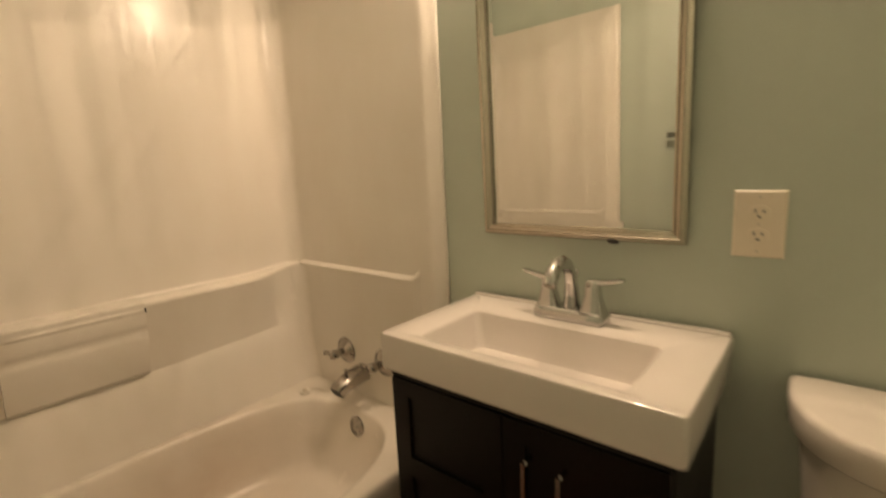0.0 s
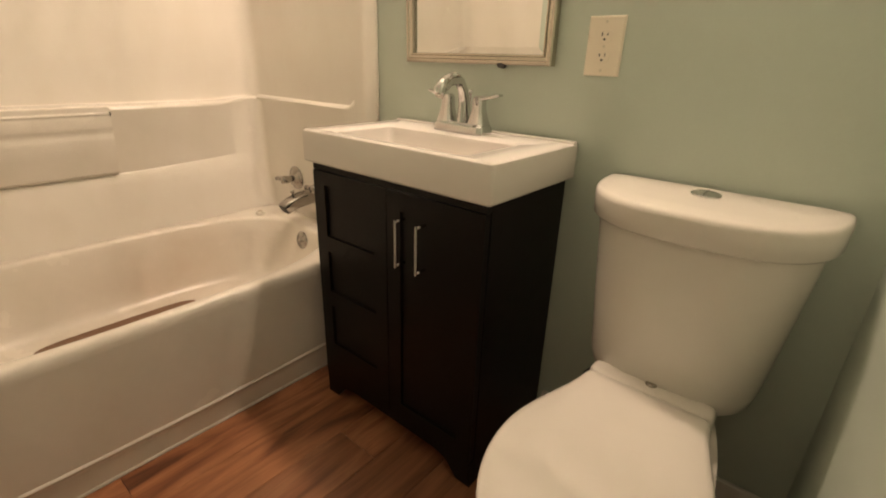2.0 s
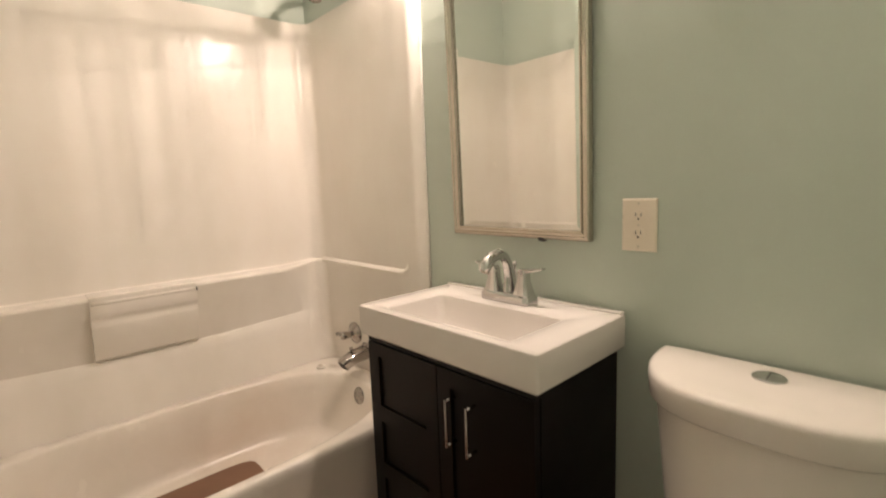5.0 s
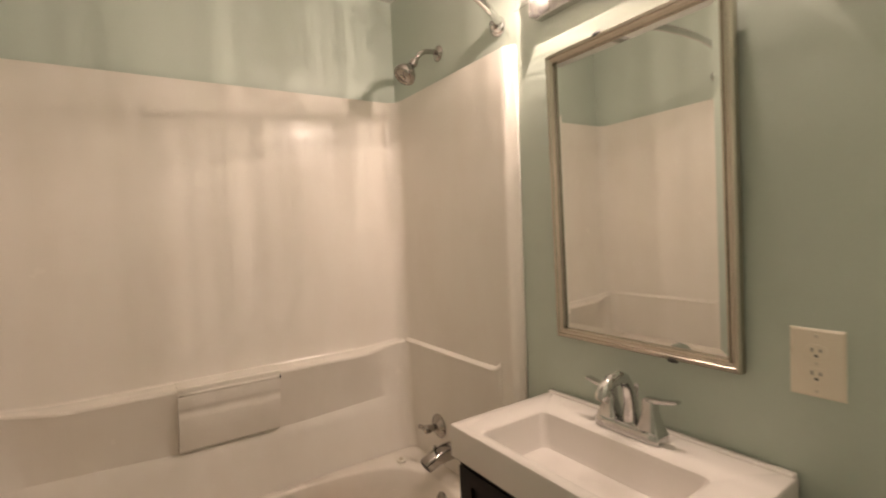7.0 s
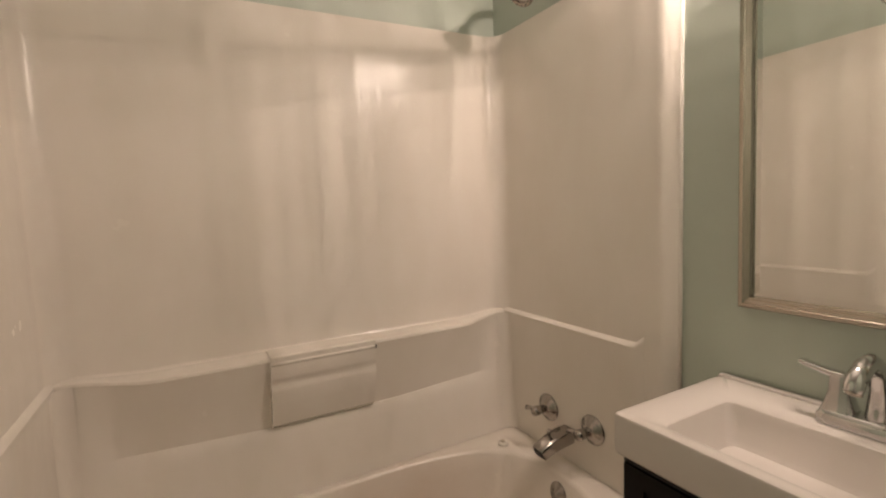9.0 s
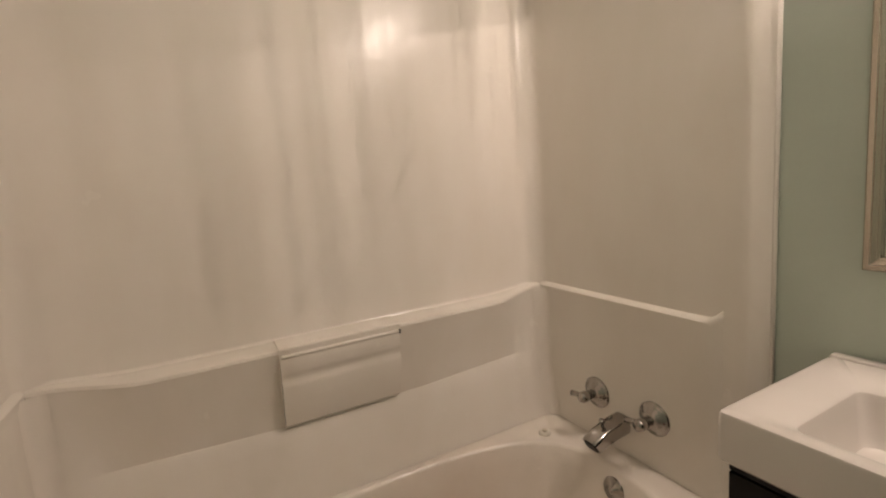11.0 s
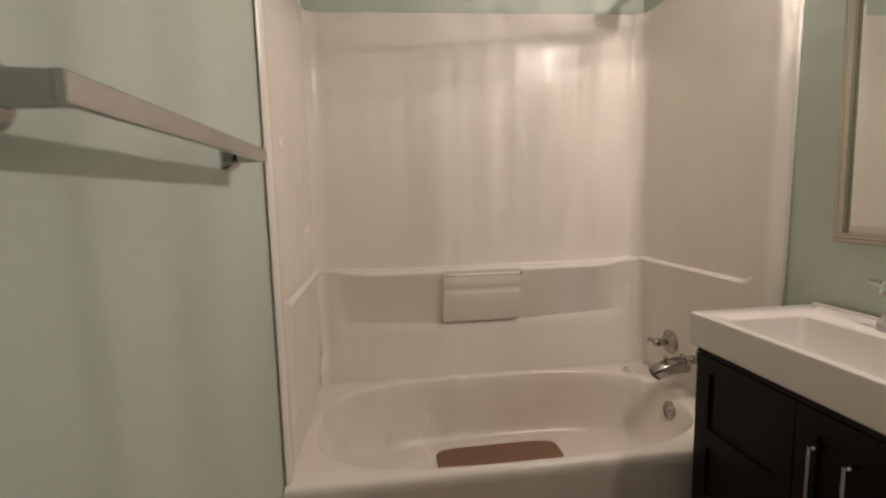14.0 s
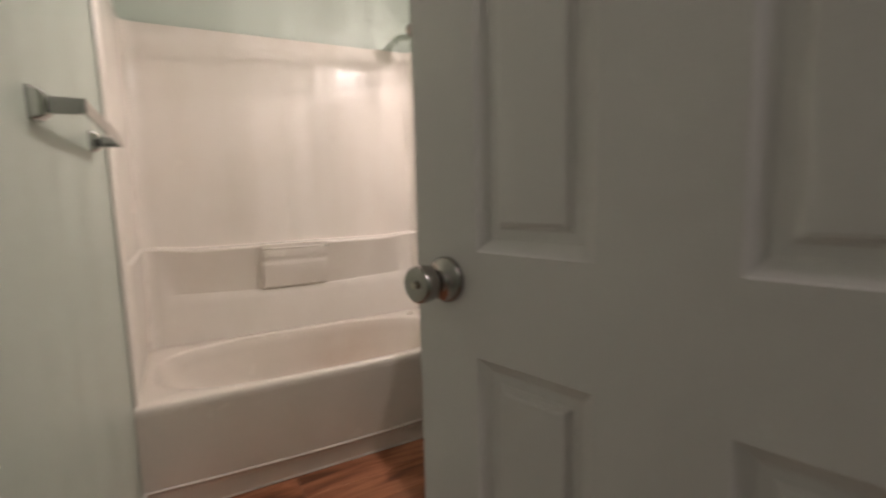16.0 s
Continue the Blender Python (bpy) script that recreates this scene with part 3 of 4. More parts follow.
body = box(VX0, VX1, VY0 + 0.020, VY1, 0.075, 0.772, 0.0015)
vp("body", body, ESPRESSO)
for xa, xb in ((VX0, VX0 + 0.018), (VX1 - 0.018, VX1)):
    vp("side_foot", box(xa, xb, VY0 + 0.022, VY1, 0.0, 0.076, 0.001), ESPRESSO)
bm = bmesh.new()
toe = [(VX0, 0.0), (VX0 + 0.045, 0.0), (VX0 + 0.085, 0.045), (VX0 + 0.13, 0.055), (VX1 - 0.13, 0.055), (VX1 - 0.085, 0.045), (VX1 - 0.045, 0.0), (VX1, 0.0), (VX1, 0.082), (VX0, 0.082)]
loft([[(x, y, z) for x, z in toe] for y in (VY0 + 0.004, VY0 + 0.021)], bm=bm)
vp("toe_board", bm, ESPRESSO)
# solid rail made near-black; its colour holds the shade under the sink
vp("top_rail", box(VX0, VX1, VY0 + 0.003, VY0 + 0.0205, 0.752, 0.7725, 0.001), SHADOWGAP, label="rail under the sink, painted dark as a shadow gap")


def cabinet_door(x0, x1, z0, z1, knob_x, fields):
    """A framed door with recessed fields, given from the bottom up."""
    y = VY0
    bm = bmesh.new()
    st, rail = 0.046, 0.046
    zs = [z0, *[z for f in fields for z in f], z1]
    for xa, xb in ((x0, x0 + st), (x0 + st, x1 - st), (x1 - st, x1)):
        for za, zb in zip(zs, zs[1:]):
            if (za, zb) in fields and xa == x0 + st:
                rings = [[(xa + i, y + d, za + i), (xb - i, y + d, za + i), (xb - i, y + d, zb - i), (xa + i, y + d, zb - i)] for i, d in ((0, 0), (0.001, 0.0075), (0.004, 0.008))]
                loft(rings, cap0=False, bm=bm)
            else:
                bm.faces.new([bm.verts.new(p) for p in ((xa, y, za), (xb, y, za), (xb, y, zb), (xa, y, zb))])
    edge = [(x0, z0), (x1, z0), (x1, z1), (x0, z1)]
    for (xa, za), (xb, zb) in zip(edge, edge[1:] + edge[:1]):
        bm.faces.new([bm.verts.new(p) for p in ((xa, y, za), (xb, y, zb), (xb, y + 0.018, zb), (xa, y + 0.018, za))])
    bmesh.ops.remove_doubles(bm, verts=bm.verts, dist=1e-5)
    door_part = vp("door", bm, ESPRESSO)
    bm = bmesh.new()
    tube([(knob_x, y - 0.030, z) for z in (0.572, 0.60, 0.66, 0.693)], 0.0036, 12, bm)
    vp("handle", bm, BARCHROME, door_part, "slim chrome bar handle", angle=50)
    for z in (0.577, 0.688):
        vp("handle_post", tube([(knob_x, y + 0.001, z), (knob_x, y - 0.030, z)], 0.0036, 10), CHROME, door_part, "", True)


gap = 0.0015
xm = (VX0 + VX1) / 2
cabinet_door(VX0 + 0.002, xm - gap, 0.084, 0.750, -0.042, [(0.205, 0.340), (0.388, 0.516), (0.564, 0.712)])
cabinet_door(xm + gap, VX1 - 0.002, 0.084, 0.750, 0.024, [(0.135, 0.704)])

# sink top
sink = thing("vanity_sink", "white ceramic rectangular vanity sink top", "sink", at=(-0.10, 0.70, 0.774))
SO = Vector(sink.location)


def sink_top():
    x0, x1, y0, y1 = -0.402, 0.212, 0.516, WY - 0.003
    z0, z1 = 0.774, 0.860
    bx0, bx1, by0, by1 = -0.312, 0.118, 0.548, 0.757
    def rect(a0, a1, b0, b1, z, r, n=6):
        out = []
        for cx, cy, s in ((a1 - r, b1 - r, 0), (a0 + r, b1 - r, 1), (a0 + r, b0 + r, 2), (a1 - r, b0 + r, 3)):
            for k in range(n + 1):
                a = math.pi / 2 * (s + k / n)
                out.append((cx + r * math.cos(a), cy + r * math.sin(a), z))
        return out
    rings = [rect(x0 + 0.012, x1 - 0.012, y0 + 0.012, y1, z0, 0.004), rect(x0 + 0.004, x1 - 0.004, y0 + 0.004, y1, z0 + 0.001, 0.007), rect(x0, x1, y0, y1, z0 + 0.006, 0.009),
             rect(x0, x1, y0, y1, z1 - 0.009, 0.009), rect(x0 + 0.002, x1 - 0.002, y0 + 0.002, y1, z1 - 0.003, 0.009), rect(x0 + 0.008, x1 - 0.008, y0 + 0.008, y1 - 0.002, z1, 0.008),
             rect(bx0 - 0.006, bx1 + 0.006, by0 - 0.006, by1 + 0.006, z1 - 0.0005, 0.020), rect(bx0, bx1, by0, by1, z1 - 0.005, 0.018), rect(bx0 + 0.004, bx1 - 0.004, by0 + 0.004, by1 - 0.004, z1 - 0.02, 0.018),
             rect(bx0 + 0.012, bx1 - 0.020, by0 + 0.010, by1 - 0.010, z1 - 0.075, 0.022), rect(bx0 + 0.022, bx1 - 0.034, by0 + 0.022, by1 - 0.022, z1 - 0.092, 0.02),
             rect(bx0 + 0.09, bx1 - 0.10, by0 + 0.07, by1 - 0.07, z1 - 0.099, 0.015)]
    bm = loft(rings)
    for v in bm.verts:
        v.co -= SO
    shade_auto(part("basin", bm, CERAMIC, sink), 38)
    bm = box(x0 + 0.004, x1 - 0.004, y1 - 0.022, y1, z1 - 0.004, z1 + 0.005, 0.004, 3)
    for v in bm.verts:
        v.co -= SO
    shade_auto(part("back_lip", bm, CERAMIC, sink), 50)
    part("drain", lathe([(0, 0.024), (0.003, 0.023), (0.004, 0.018), (0.007, 0.017), (0.009, 0.012), (0.0095, 0.0)], Vector((-0.085, 0.665, z1 - 0.0995)) - SO, (0, 0, 1), 28), CHROME, sink, "chrome push drain", True)


sink_top()

# faucet
FX, FY, FZ = -0.092, 0.812, 0.861
faucet = thing("sink_faucet", "chrome two-handle arched centerset sink faucet", "faucet", at=(FX, FY, FZ))


def square_loft(spec, n=28, e=5):
    return loft([[(p.x + dx, p.y + dy, z) for p in superellipse(0, 0, a, b, e, n)] for dx, dy, a, b, z in spec])


shade_auto(part("base_plate", square_loft([(0, 0, 0.082, 0.030, 0.0), (0, 0, 0.082, 0.030, 0.016), (0, 0, 0.077, 0.025, 0.025), (0, 0, 0.072, 0.020, 0.027)], 40, 7), CHROME, faucet), 40)
for sx in (-0.052, 0.052):
    hpart = shade_auto(part("handle_body", square_loft([(sx, 0, 0.026, 0.024, 0.024), (sx, 0, 0.0215, 0.020, 0.038), (sx, 0, 0.0155, 0.015, 0.062), (sx, 0, 0.0150, 0.014, 0.086), (sx, 0, 0.012, 0.011, 0.093)]), CHROME, faucet), 40)
    sg = 1 if sx > 0 else -1
    bm = bmesh.new()
    lever = [(0.0, 0.0125, 0.007, 0.088), (0.022, 0.011, 0.006, 0.090), (0.045, 0.0105, 0.0045, 0.094), (0.066, 0.012, 0.004, 0.099), (0.072, 0.010, 0.003, 0.100)]
    loft([[(sx + sg * (l - 0.008), p.x, z + p.y) for p in superellipse(0, 0, a, b, 4, 20)] for l, a, b, z in lever], bm=bm)
    shade_auto(part("lever", bm, CHROME, hpart), 40)
path = [(0, 0.006, 0.018), (0, 0.006, 0.045), (0, 0.004, 0.075), (0, -0.004, 0.105), (0, -0.018, 0.126), (0, -0.040, 0.135), (0, -0.066, 0.131), (0, -0.088, 0.117), (0, -0.100, 0.105), (0, -0.104, 0.098)]
rad = [0.025, 0.0215, 0.0175, 0.0155, 0.0150, 0.0160, 0.0175, 0.0185, 0.0180, 0.0145]
shade_auto(part("spout", tube(path, rad, 20, squash=0.80), CHROME, faucet), 50)
part("aerator", lathe([(0, 0.012), (0.008, 0.0115), (0.008, 0.009), (0.002, 0.008), (0.002, 0)], (0, -0.096, 0.100), (0, -0.45, -0.9), 20), NICKEL, faucet, "", True)
part("lift_rod", lathe([(0, 0.003), (0.075, 0.003), (0.076, 0.0055), (0.086, 0.006), (0.090, 0.0)], (0, 0.030, 0.018), (0, 0, 1), 14), CHROME, faucet, "", True)


# ---- mirror ----
MX0, MX1, MZ0, MZ1 = -0.358, 0.122, 1.032, 1.812
mirror = thing("wall_mirror", "rectangular wall mirror in slim brushed silver frame", "mirror", at=((MX0 + MX1) / 2, WY, (MZ0 + MZ1) / 2))
MO = Vector(mirror.location)
fw, dep = 0.026, 0.024
prof = [(0.0, 0.0), (0.0, dep - 0.003), (0.003, dep), (0.010, dep), (0.012, dep - 0.003), (0.019, dep - 0.005), (0.021, dep - 0.002), (0.0245, dep - 0.003), (fw, dep - 0.012)]
bm = loft([[Vector((x, WY - d, z)) - MO for x, z in ((MX0 + i, MZ0 + i), (MX1 - i, MZ0 + i), (MX1 - i, MZ1 - i), (MX0 + i, MZ1 - i))] for i, d in prof], False, False)
part("frame", bm, SILVER, mirror)
bm = bmesh.new()
rings = [[Vector((x, WY - d, z)) - MO for x, z in ((MX0 + i, MZ0 + i), (MX1 - i, MZ0 + i), (MX1 - i, MZ1 - i), (MX0 + i, MZ1 - i))] for i, d in ((fw - 0.002, 0.0112), (fw + 0.016, 0.0125))]
loft(rings, cap0=False, bm=bm)
part("mirror_glass", bm, MIRROR, mirror, "bevelled mirror glass")
part("backing", box(MX0 + 0.004 - MO.x, MX1 - 0.004 - MO.x, -0.008, -0.001, MZ0 + 0.004 - MO.z, MZ1 - 0.004 - MO.z), SHADOWGAP, mirror)
for x, z, sg in ((-0.022, MZ0, -1), (-0.19, MZ1, 1)):
    part("clip", lathe([(0, 0.013), (0.004, 0.013), (0.008, 0.009), (0.009, 0.0)], Vector((x, WY - 0.014, z - sg * 0.001)) - MO, (0, -0.3, sg), 20), RUBBER, mirror, "small dark round mirror clip", True)
mirror.location.y -= 0.007
mirror.rotation_euler = (math.radians(1.1), 0, math.radians(-0.35))   # hangs a little forward at the top

# ---- outlet ----
outlet = thing("wall_outlet", "almond duplex wall outlet with screwed cover plate", "outlet", at=(0.2385, WY, 1.077))
bm = loft([[(x, -d, z) for x, z in ((-0.041 + i, -0.062 + i), (0.041 - i, -0.062 + i), (0.041 - i, 0.062 - i), (-0.041 + i, 0.062 - i))] for i, d in ((0, 0), (0, 0.003), (0.003, 0.006), (0.005, 0.0065))], cap0=False)
part("cover_plate", bm, ALMOND, outlet)
for z0 in (0.021, -0.021):
    face = part("receptacle", loft([[(p.x, -d, z0 + p.y) for p in superellipse(0, 0, 0.0165 - i, 0.0135 - i, 2.8, 28)] for i, d in ((0, 0.006), (0, 0.0078), (0.001, 0.0085))], cap0=False), ALMOND, outlet)
    for x, h in ((-0.0062, 0.0075), (0.0062, 0.006)):
        part("slot", box(x - 0.0011, x + 0.0011, -0.0089, -0.0080, z0 + 0.0025 - h / 2 + 0.001, z0 + 0.0025 + h / 2 + 0.001), SLOT, face)
    part("ground_hole", lathe([(0, 0.0026), (0.0006, 0.0026), (0.0006, 0)], (0, -0.0084, z0 - 0.0068), (0, -1, 0), 14), SLOT, face)
for z in (0.050, -0.050):
    part("screw", lathe([(0, 0.0033), (0.0012, 0.003), (0.0014, 0)], (0, -0.0064, z), (0, -1, 0), 14), SCREW, outlet)
part("screw", lathe([(0, 0.003), (0.0012, 0.0028), (0.0014, 0)], (0, -0.0064, 0), (0, -1, 0), 14), SCREW, outlet)

# ---- vanity light ----
LX0, LX1, LZ0, LZ1, LYF, LYB = -0.400, 0.160, 1.934, 2.116, 0.780, WY
light = thing("vanity_light", "chrome bar vanity light with crystal rods, lit", "vanity light", at=((LX0 + LX1) / 2, WY, (LZ0 + LZ1) / 2))
LO = Vector(light.location)


def lp(name, bm, mat, label="", smooth=False, parent=light):
    for v in bm.verts:
        v.co -= LO
    return part(name, bm, mat, parent, label, smooth)


lp("back_plate", box(LX0, LX1, LYB - 0.010, LYB - 0.001, LZ0 + 0.002, LZ1 + 0.002, 0.002), CHROME)
for z in (LZ0, LZ1 - 0.010):
    lp("frame_bar", box(LX0, LX1, LYF + 0.004, LYF + 0.0065, z, z + 0.0013 + 0.0077 * (z > LZ0), 0.0004), CHROME)
    for x in (LX0, LX1 - 0.012) if z > LZ0 else ():
        lp("frame_bar", box(x + 0.004, x + 0.0065, LYF + 0.0065, LYB - 0.010, z, z + 0.009, 0.0004), CHROME)
# back lip, drawn deeper than it is to shade the wall below
lp("bottom_lip", box(LX0 + 0.002, LX1 - 0.002, LYB - 0.030, LYB - 0.0012, LZ0 - 0.006, LZ0 + 0.0015, 0.0015), CHROME)
# lips added at both ends to keep bulb light off wall and surround edge
for x in (LX0, LX1 - 0.006):
    lp("shade_lip", box(x, x + 0.006, LYB - 0.048, LYB - 0.0105, LZ0 - 0.003, LZ1 - 0.012, 0.001), CHROME)
rod_mesh = None
rng = random.Random(4)
spots = []
x = LX0 + 0.008
while x < LX1 - 0.008:
    spots.append((x, LYF + 0.006))
    x += rng.choice((0.0032, 0.0044, 0.0066, 0.0096))
for xe in (LX0 + 0.006, LX1 - 0.006):
    y = LYF + 0.018
    while y < LYB - 0.022:
        spots.append((xe, y))
        y += rng.choice((0.0030, 0.0040, 0.0052, 0.0070))
for i, (x, y) in enumerate(spots):
    if rod_mesh is None:
        bm = loft([[(0.0009 * math.cos(a), 0.0009 * math.sin(a), z) for a in (math.pi / 3 * k for k in range(6))] for z in (LZ0 + 0.010 - LO.z, LZ1 - 0.010 - LO.z)])
        rob = part("crystal_rod", bm, CRYSTAL, light)
        rod_mesh = rob.data
    else:
        rob = new("crystal_rod", rod_mesh)
        rob.parent = light
    rob.matrix_basis = Matrix.Translation((x - LO.x + rng.uniform(-0.0006, 0.0006), y - LO.y, 0)) @ Matrix.Rotation(rng.uniform(0, 1), 4, "Z") @ Matrix.Diagonal(((rng.uniform(0.35, 1.7) if y < LYF + 0.01 else rng.uniform(0.25, 0.5)), rng.uniform(0.3, 0.6), 1, 1))
under_mesh = None
y = LYF + 0.011
while y < LYB - 0.022:
    if under_mesh is None:
        bm = loft([[(x - LO.x, 0.00032 * math.cos(a), 0.00032 * math.sin(a)) for a in (math.pi / 3 * k for k in range(6))] for x in (LX0 + 0.012, LX1 - 0.012)])
        rob = part("crystal_prism", bm, CRYSTAL, light)
        under_mesh = rob.data
    else:
        rob = new("crystal_prism", under_mesh)
        rob.parent = light
    rob.matrix_basis = Matrix.Translation((0, y - LO.y, LZ0 + 0.003 - LO.z))
    y += rng.choice((0.0034, 0.0042, 0.0050))
for x, by, bz in ((-0.338, 0.808, -0.008), (-0.231, 0.852, 0.004), (-0.122, 0.822, 0.012), (-0.013, 0.860, -0.005), (0.096, 0.838, 0.008)):
    lp("bulb", lathe([(-0.011, 0.0), (-0.010, 0.005), (-0.006, 0.0095), (0.0, 0.011), (0.006, 0.0095), (0.014, 0.0065), (0.016, 0.0)], (x, by, 2.056 + bz), (0, 0, 1), 20), BULBMAT, "lit halogen bulb", True)
    bulb = bpy.data.lights.new("bulb_light", "POINT")
    bulb.energy, bulb.color, bulb.shadow_soft_size = BULB_WATTS, BULB_COLOUR, 0.0014
    new("bulb_light", bulb).location = (x, by, 2.040 + bz)
    lp("socket", lathe([(0, 0.009), (0.018, 0.009), (0.020, 0.012), (0.024, 0.012)], (x, by, 2.0725 + bz), (0, 0, 1), 16), CHROME, "", True)
    lp("socket_arm", box(x - 0.005, x + 0.005, by, LYB - 0.010, 2.088, 2.096, 0.001), CHROME)

# ---- towel bar ----
bar = thing("towel_bar", "square chrome towel bar on two wall posts", "towel bar", at=(0.030, LY, 1.252))
bm = box(-0.284, 0.284, 0.063, 0.072, -0.012, 0.012, 0.0015)
part("bar", bm, BARCHROME, bar)
for x in (-0.272, 0.272):
    bm = loft([[(x + p.x, d, p.y) for p in superellipse(0, 0, a, b, 9, 32)] for d, a, b in ((0.0, 0.029, 0.027), (0.005, 0.029, 0.027), (0.012, 0.024, 0.024), (0.022, 0.015, 0.017), (0.024, 0.0095, 0.0135), (0.063, 0.0085, 0.0125), (0.0635, 0.006, 0.010))])
    shade_auto(part("post", bm, BARCHROME, bar), 30)


# ---- toilet ----
TX = 0.528
toilet = thing("toilet", "white two-piece porcelain toilet with lid closed", "toilet", at=(TX, 0.5, 0))


def d_ring(hw, y_back, y_front, z, e=2.5, n=56, ef=2.0):
    """Flat at the wall side, bowed at the front."""
    out = []
    for k in range(n + 1):
        a = math.pi * k / n
        c, s = math.cos(a), math.sin(a)
        out.append(Vector((-hw * math.copysign(abs(c) ** (2 / e), c), y_back - (y_back - y_front) * abs(s) ** (2 / ef) - 0.5, z)))
    return out


yb = WY - 0.015
tank = [d_ring(w, yb, yf, z, 3.2, ef=2.6) for w, yf, z in ((0.140, 0.730, 0.384), (0.164, 0.704, 0.387), (0.174, 0.693, 0.398), (0.179, 0.688, 0.425), (0.196, 0.682, 0.60), (0.209, 0.6765, 0.742))]
shade_auto(part("tank", loft(tank), PORCELAIN, toilet), 50)
lid = [d_ring(w, yb + 0.004, yf, z, 3.0, ef=2.4) for w, yf, z in ((0.212, 0.672, 0.7422), (0.221, 0.662, 0.744), (0.226, 0.656, 0.750), (0.227, 0.654, 0.790), (0.2255, 0.6555, 0.798), (0.2215, 0.660, 0.8025), (0.215, 0.667, 0.8045), (0.18, 0.71, 0.8062))]
lidob = shade_auto(part("tank_lid", loft(lid), PORCELAIN, toilet), 45)
flush = part("flush_button", lathe([(0, 0.028), (0.003, 0.028), (0.0045, 0.026), (0.004, 0.024), (0.006, 0.022), (0.007, 0.0)], (-0.008, 0.812 - 0.5, 0.8062), (0, 0, 1), 32), CHROME, lidob, "oval chrome dual flush button", True)
part("button_split", box(-0.0088, -0.0072, 0.291, 0.333, 0.8130, 0.8137), SLOT, flush)


def egg(hw, yf, yb, z, wb, n=72):
    """Bowl outline: round front, widest past the middle, narrower at the tank end."""
    out = []
    ym = yf + (yb - yf) * 0.48
    for k in range(n):
        a = 2 * math.pi * k / n
        c, s = math.cos(a), math.sin(a)
        if s < 0:
            x, y = hw * c, ym + (ym - yf) * s
        else:
            w = wb + (hw - wb) * (1 - abs(s) ** 1.0)
            x, y = w * math.copysign(abs(c) ** 0.55, c), ym + (yb - ym) * abs(s) ** 0.8
        out.append((x, y - 0.5, z))
    return out


def shield(hw, yf, yb, z, wb):
    """Seat outline: round front, sides that draw in to a straight hinge edge."""
    ym = yf + (yb - yf) * 0.50
    half = [(hw * math.sin(a), ym - (ym - yf) * math.cos(a)) for a in steps(0, math.pi / 2, 20)]
    for f in steps(0.08, 0.92, 12):
        t = f * f * (3 - 2 * f)
        half.append((hw + (wb - hw) * t, ym + (yb - ym) * f))
    half += [(wb - 0.001, yb - 0.008), (wb - 0.004, yb - 0.003), (wb - 0.009, yb)]
    half += [(wb * f, yb) for f in (0.66, 0.33, 0.0)]
    left = [(-x, y) for x, y in reversed(half[1:-1])]
    return [(x, y - 0.5, z) for x, y in half + left]


deck = [egg(w, yf, y2, z, wb) for w, yf, y2, z, wb in ((0.100, 0.32, 0.70, 0.0, 0.09), (0.104, 0.31, 0.71, 0.02, 0.09), (0.092, 0.35, 0.70, 0.06, 0.085), (0.098, 0.33, 0.71, 0.15, 0.09), (0.125, 0.27, 0.75, 0.24, 0.10), (0.155, 0.205, 0.82, 0.33, 0.112), (0.165, 0.180, 0.845, 0.365, 0.118), (0.162, 0.184, 0.845, 0.381, 0.116), (0.14, 0.2, 0.83, 0.3835, 0.10))]
shade_auto(part("bowl", loft(deck), PORCELAIN, toilet), 60)
seat = [shield(w, yf, 0.652, z, wb) for w, yf, z, wb in ((0.168, 0.176, 0.3945, 0.119), (0.173, 0.170, 0.398, 0.123), (0.173, 0.170, 0.406, 0.123), (0.169, 0.174, 0.410, 0.120))]
shade_auto(part("seat", loft(seat), PORCELAIN, toilet), 50)
cover = [shield(w, yf, 0.654 - i, z, wb) for w, yf, z, wb, i in ((0.166, 0.176, 0.4108, 0.119, 0), (0.172, 0.169, 0.414, 0.123, 0), (0.172, 0.169, 0.420, 0.123, 0), (0.167, 0.175, 0.4255, 0.120, 0.002), (0.155, 0.19, 0.4285, 0.113, 0.006), (0.12, 0.235, 0.4325, 0.09, 0.03), (0.05, 0.34, 0.435, 0.04, 0.10))]
shade_auto(part("seat_lid", loft(cover), PORCELAIN, toilet), 50)
hinge = [[(p.x * w, 0.1795 + dy + p.y * d, z) for p in superellipse(0, 0, 0.124, 0.025, 6, 44)] for w, d, dy, z in ((1, 1, 0, 0.384), (1, 1, 0, 0.414), (0.985, 0.95, 0.001, 0.422), (0.965, 0.85, 0.002, 0.4255), (0.92, 0.6, 0.003, 0.4270))]
shade_auto(part("hinge_cover", loft(hinge), PORCELAIN, toilet), 50)
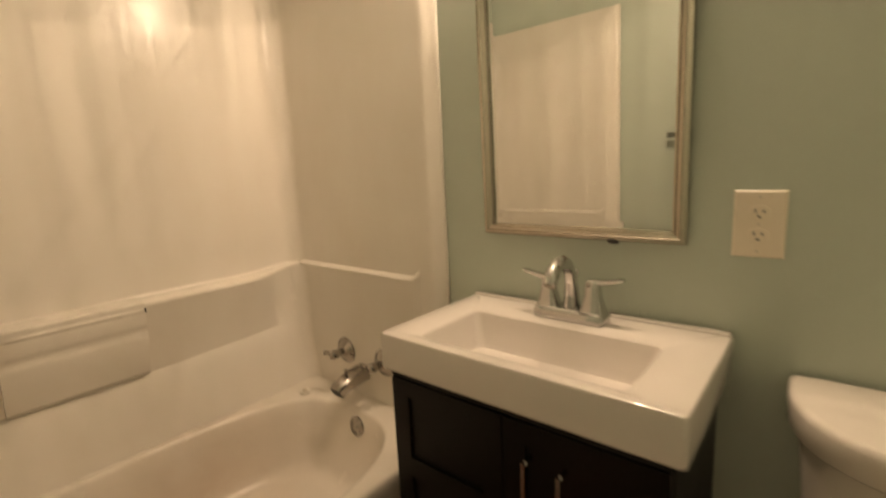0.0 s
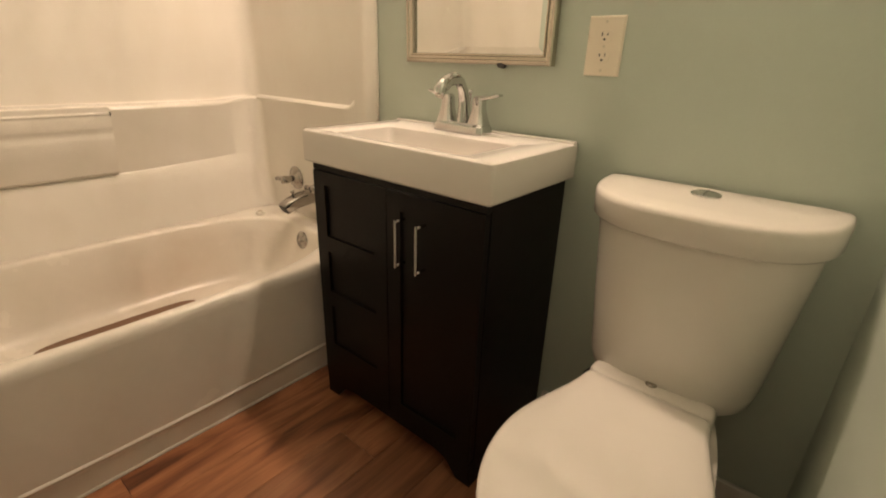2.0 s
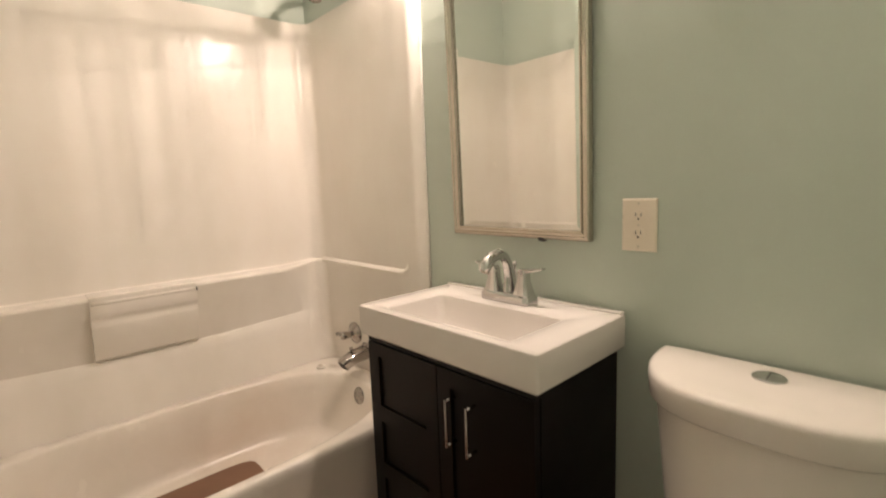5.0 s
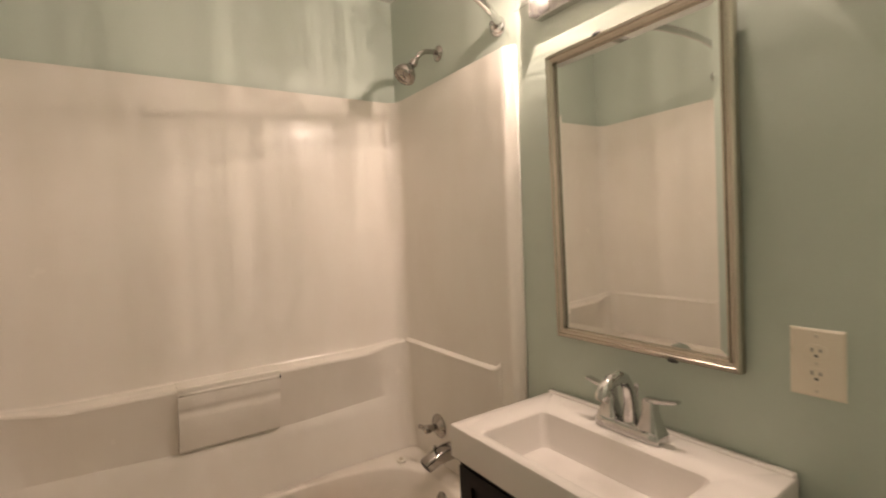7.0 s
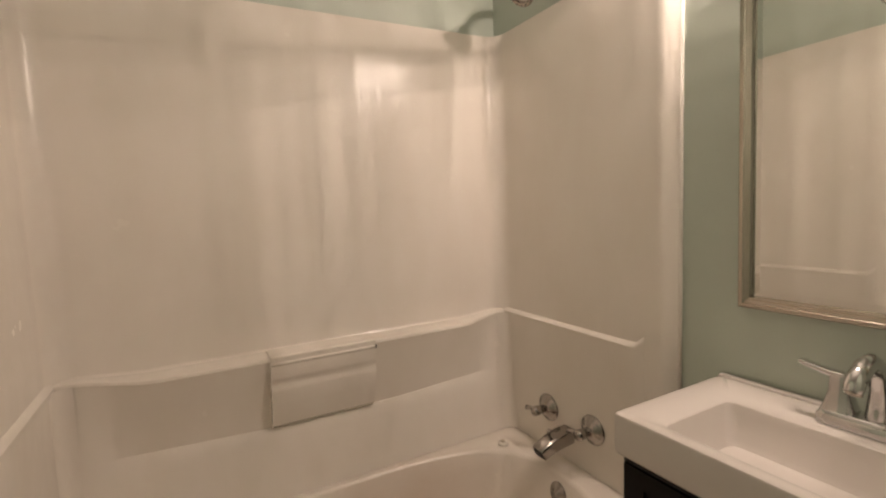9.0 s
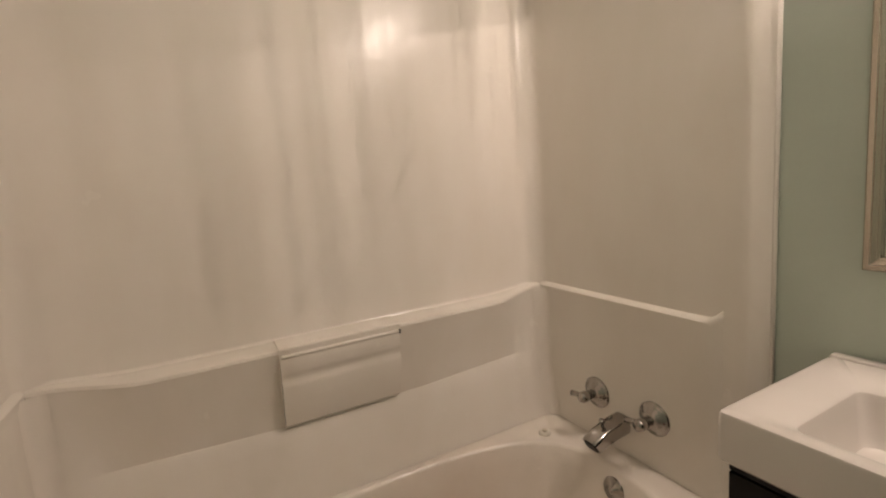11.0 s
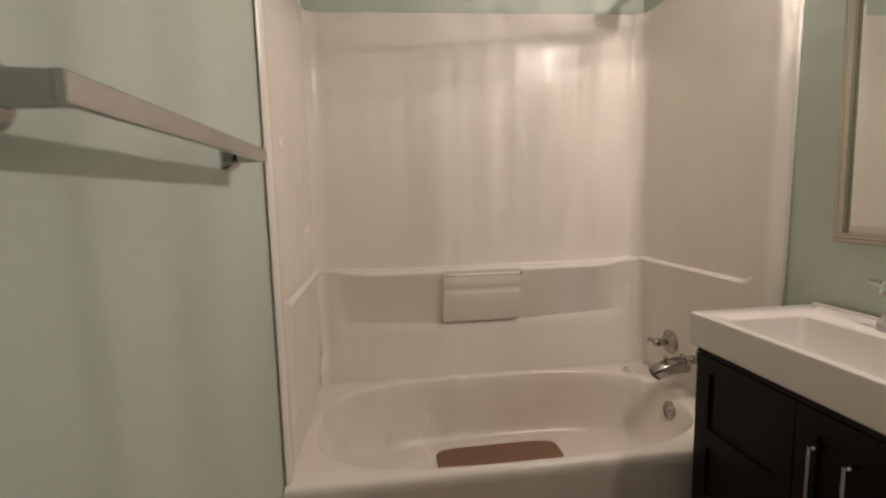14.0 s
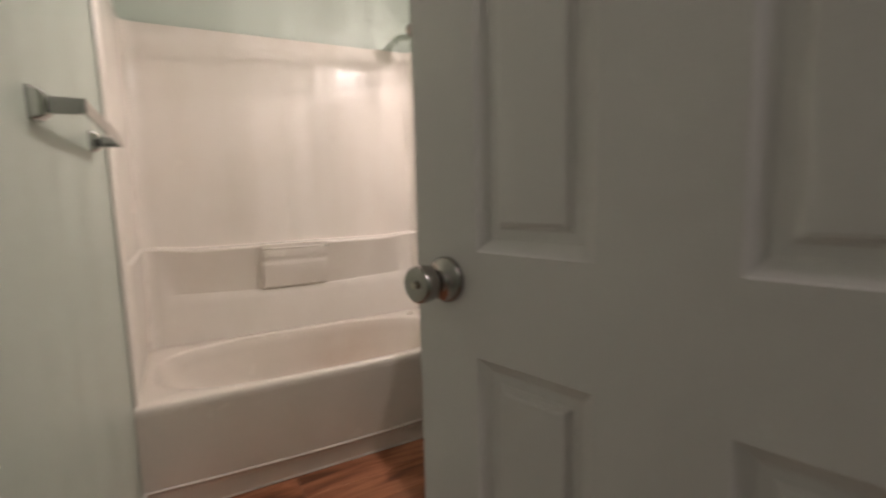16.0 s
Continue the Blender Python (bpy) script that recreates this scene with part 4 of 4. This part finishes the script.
part("tank_bolt", lathe([(0, 0.012), (0.004, 0.011), (0.005, 0)], (0.0, 0.186, 0.4262), (0, 0, 1), 18), NICKEL, toilet, "small metal bolt cap", True)
for x in (-0.1, 0.1):
    part("bolt_cap", lathe([(0, 0.014), (0.012, 0.012), (0.017, 0.006), (0.018, 0)], (x, 0.56 - 0.5, 0.008), (0, 0, 1), 18), PORCELAIN, toilet, "", True)

# water supply behind the bowl
supply = thing("water_supply", "chrome shut-off valve with flexible hose by the toilet", "water valve", at=(0.325, WY, 0.16))
part("flange", lathe([(0, 0.028), (0.003, 0.028), (0.008, 0.012)], (0, 0, 0), (0, -1, 0), 20), CHROME, supply, "", True)
part("valve", lathe([(0, 0.008), (0.03, 0.008), (0.032, 0.013), (0.055, 0.013), (0.057, 0.006), (0.068, 0.006)], (0, -0.002, 0), (0, -1, 0), 16), CHROME, supply, "", True)
part("hose", tube([(0, -0.045, 0.01), (0, -0.05, 0.06), (0.02, -0.07, 0.13), (0.06, -0.09, 0.19), (0.085, -0.095, 0.238)], 0.006, 10), NICKEL, supply, "", True)

# ---- floor planks ----
PW, PL = 0.150, 0.92
plank_meshes = {}
rng = random.Random(11)
x = TUBX - 0.02
while x < HX:
    y = LY - rng.uniform(0, PL)
    while y < WY:
        ya, yb2 = max(y, LY + 0.001), min(y + PL, WY - 0.001)
        xb = min(x + PW, HX)
        if yb2 - ya > 0.02:
            key = (round(xb - x, 3), round(yb2 - ya, 3))
            if key not in plank_meshes:
                w, l = (xb - x) / 2 - 0.0004, (yb2 - ya) / 2 - 0.0004
                bm = loft([[(-a, -c, z), (a, -c, z), (a, c, z), (-a, c, z)] for a, c, z in ((w, l, -0.006), (w, l, -0.0012), (w - 0.0012, l - 0.0012, 0.0))])
                me_ob = part("plank", bm, FLOOR, floor)
                plank_meshes[key] = me_ob.data
            else:
                me_ob = new("plank", plank_meshes[key])
                me_ob.parent = floor
            me_ob.location = ((x + xb) / 2, (ya + yb2) / 2, 0)
        y += PL
    x += PW
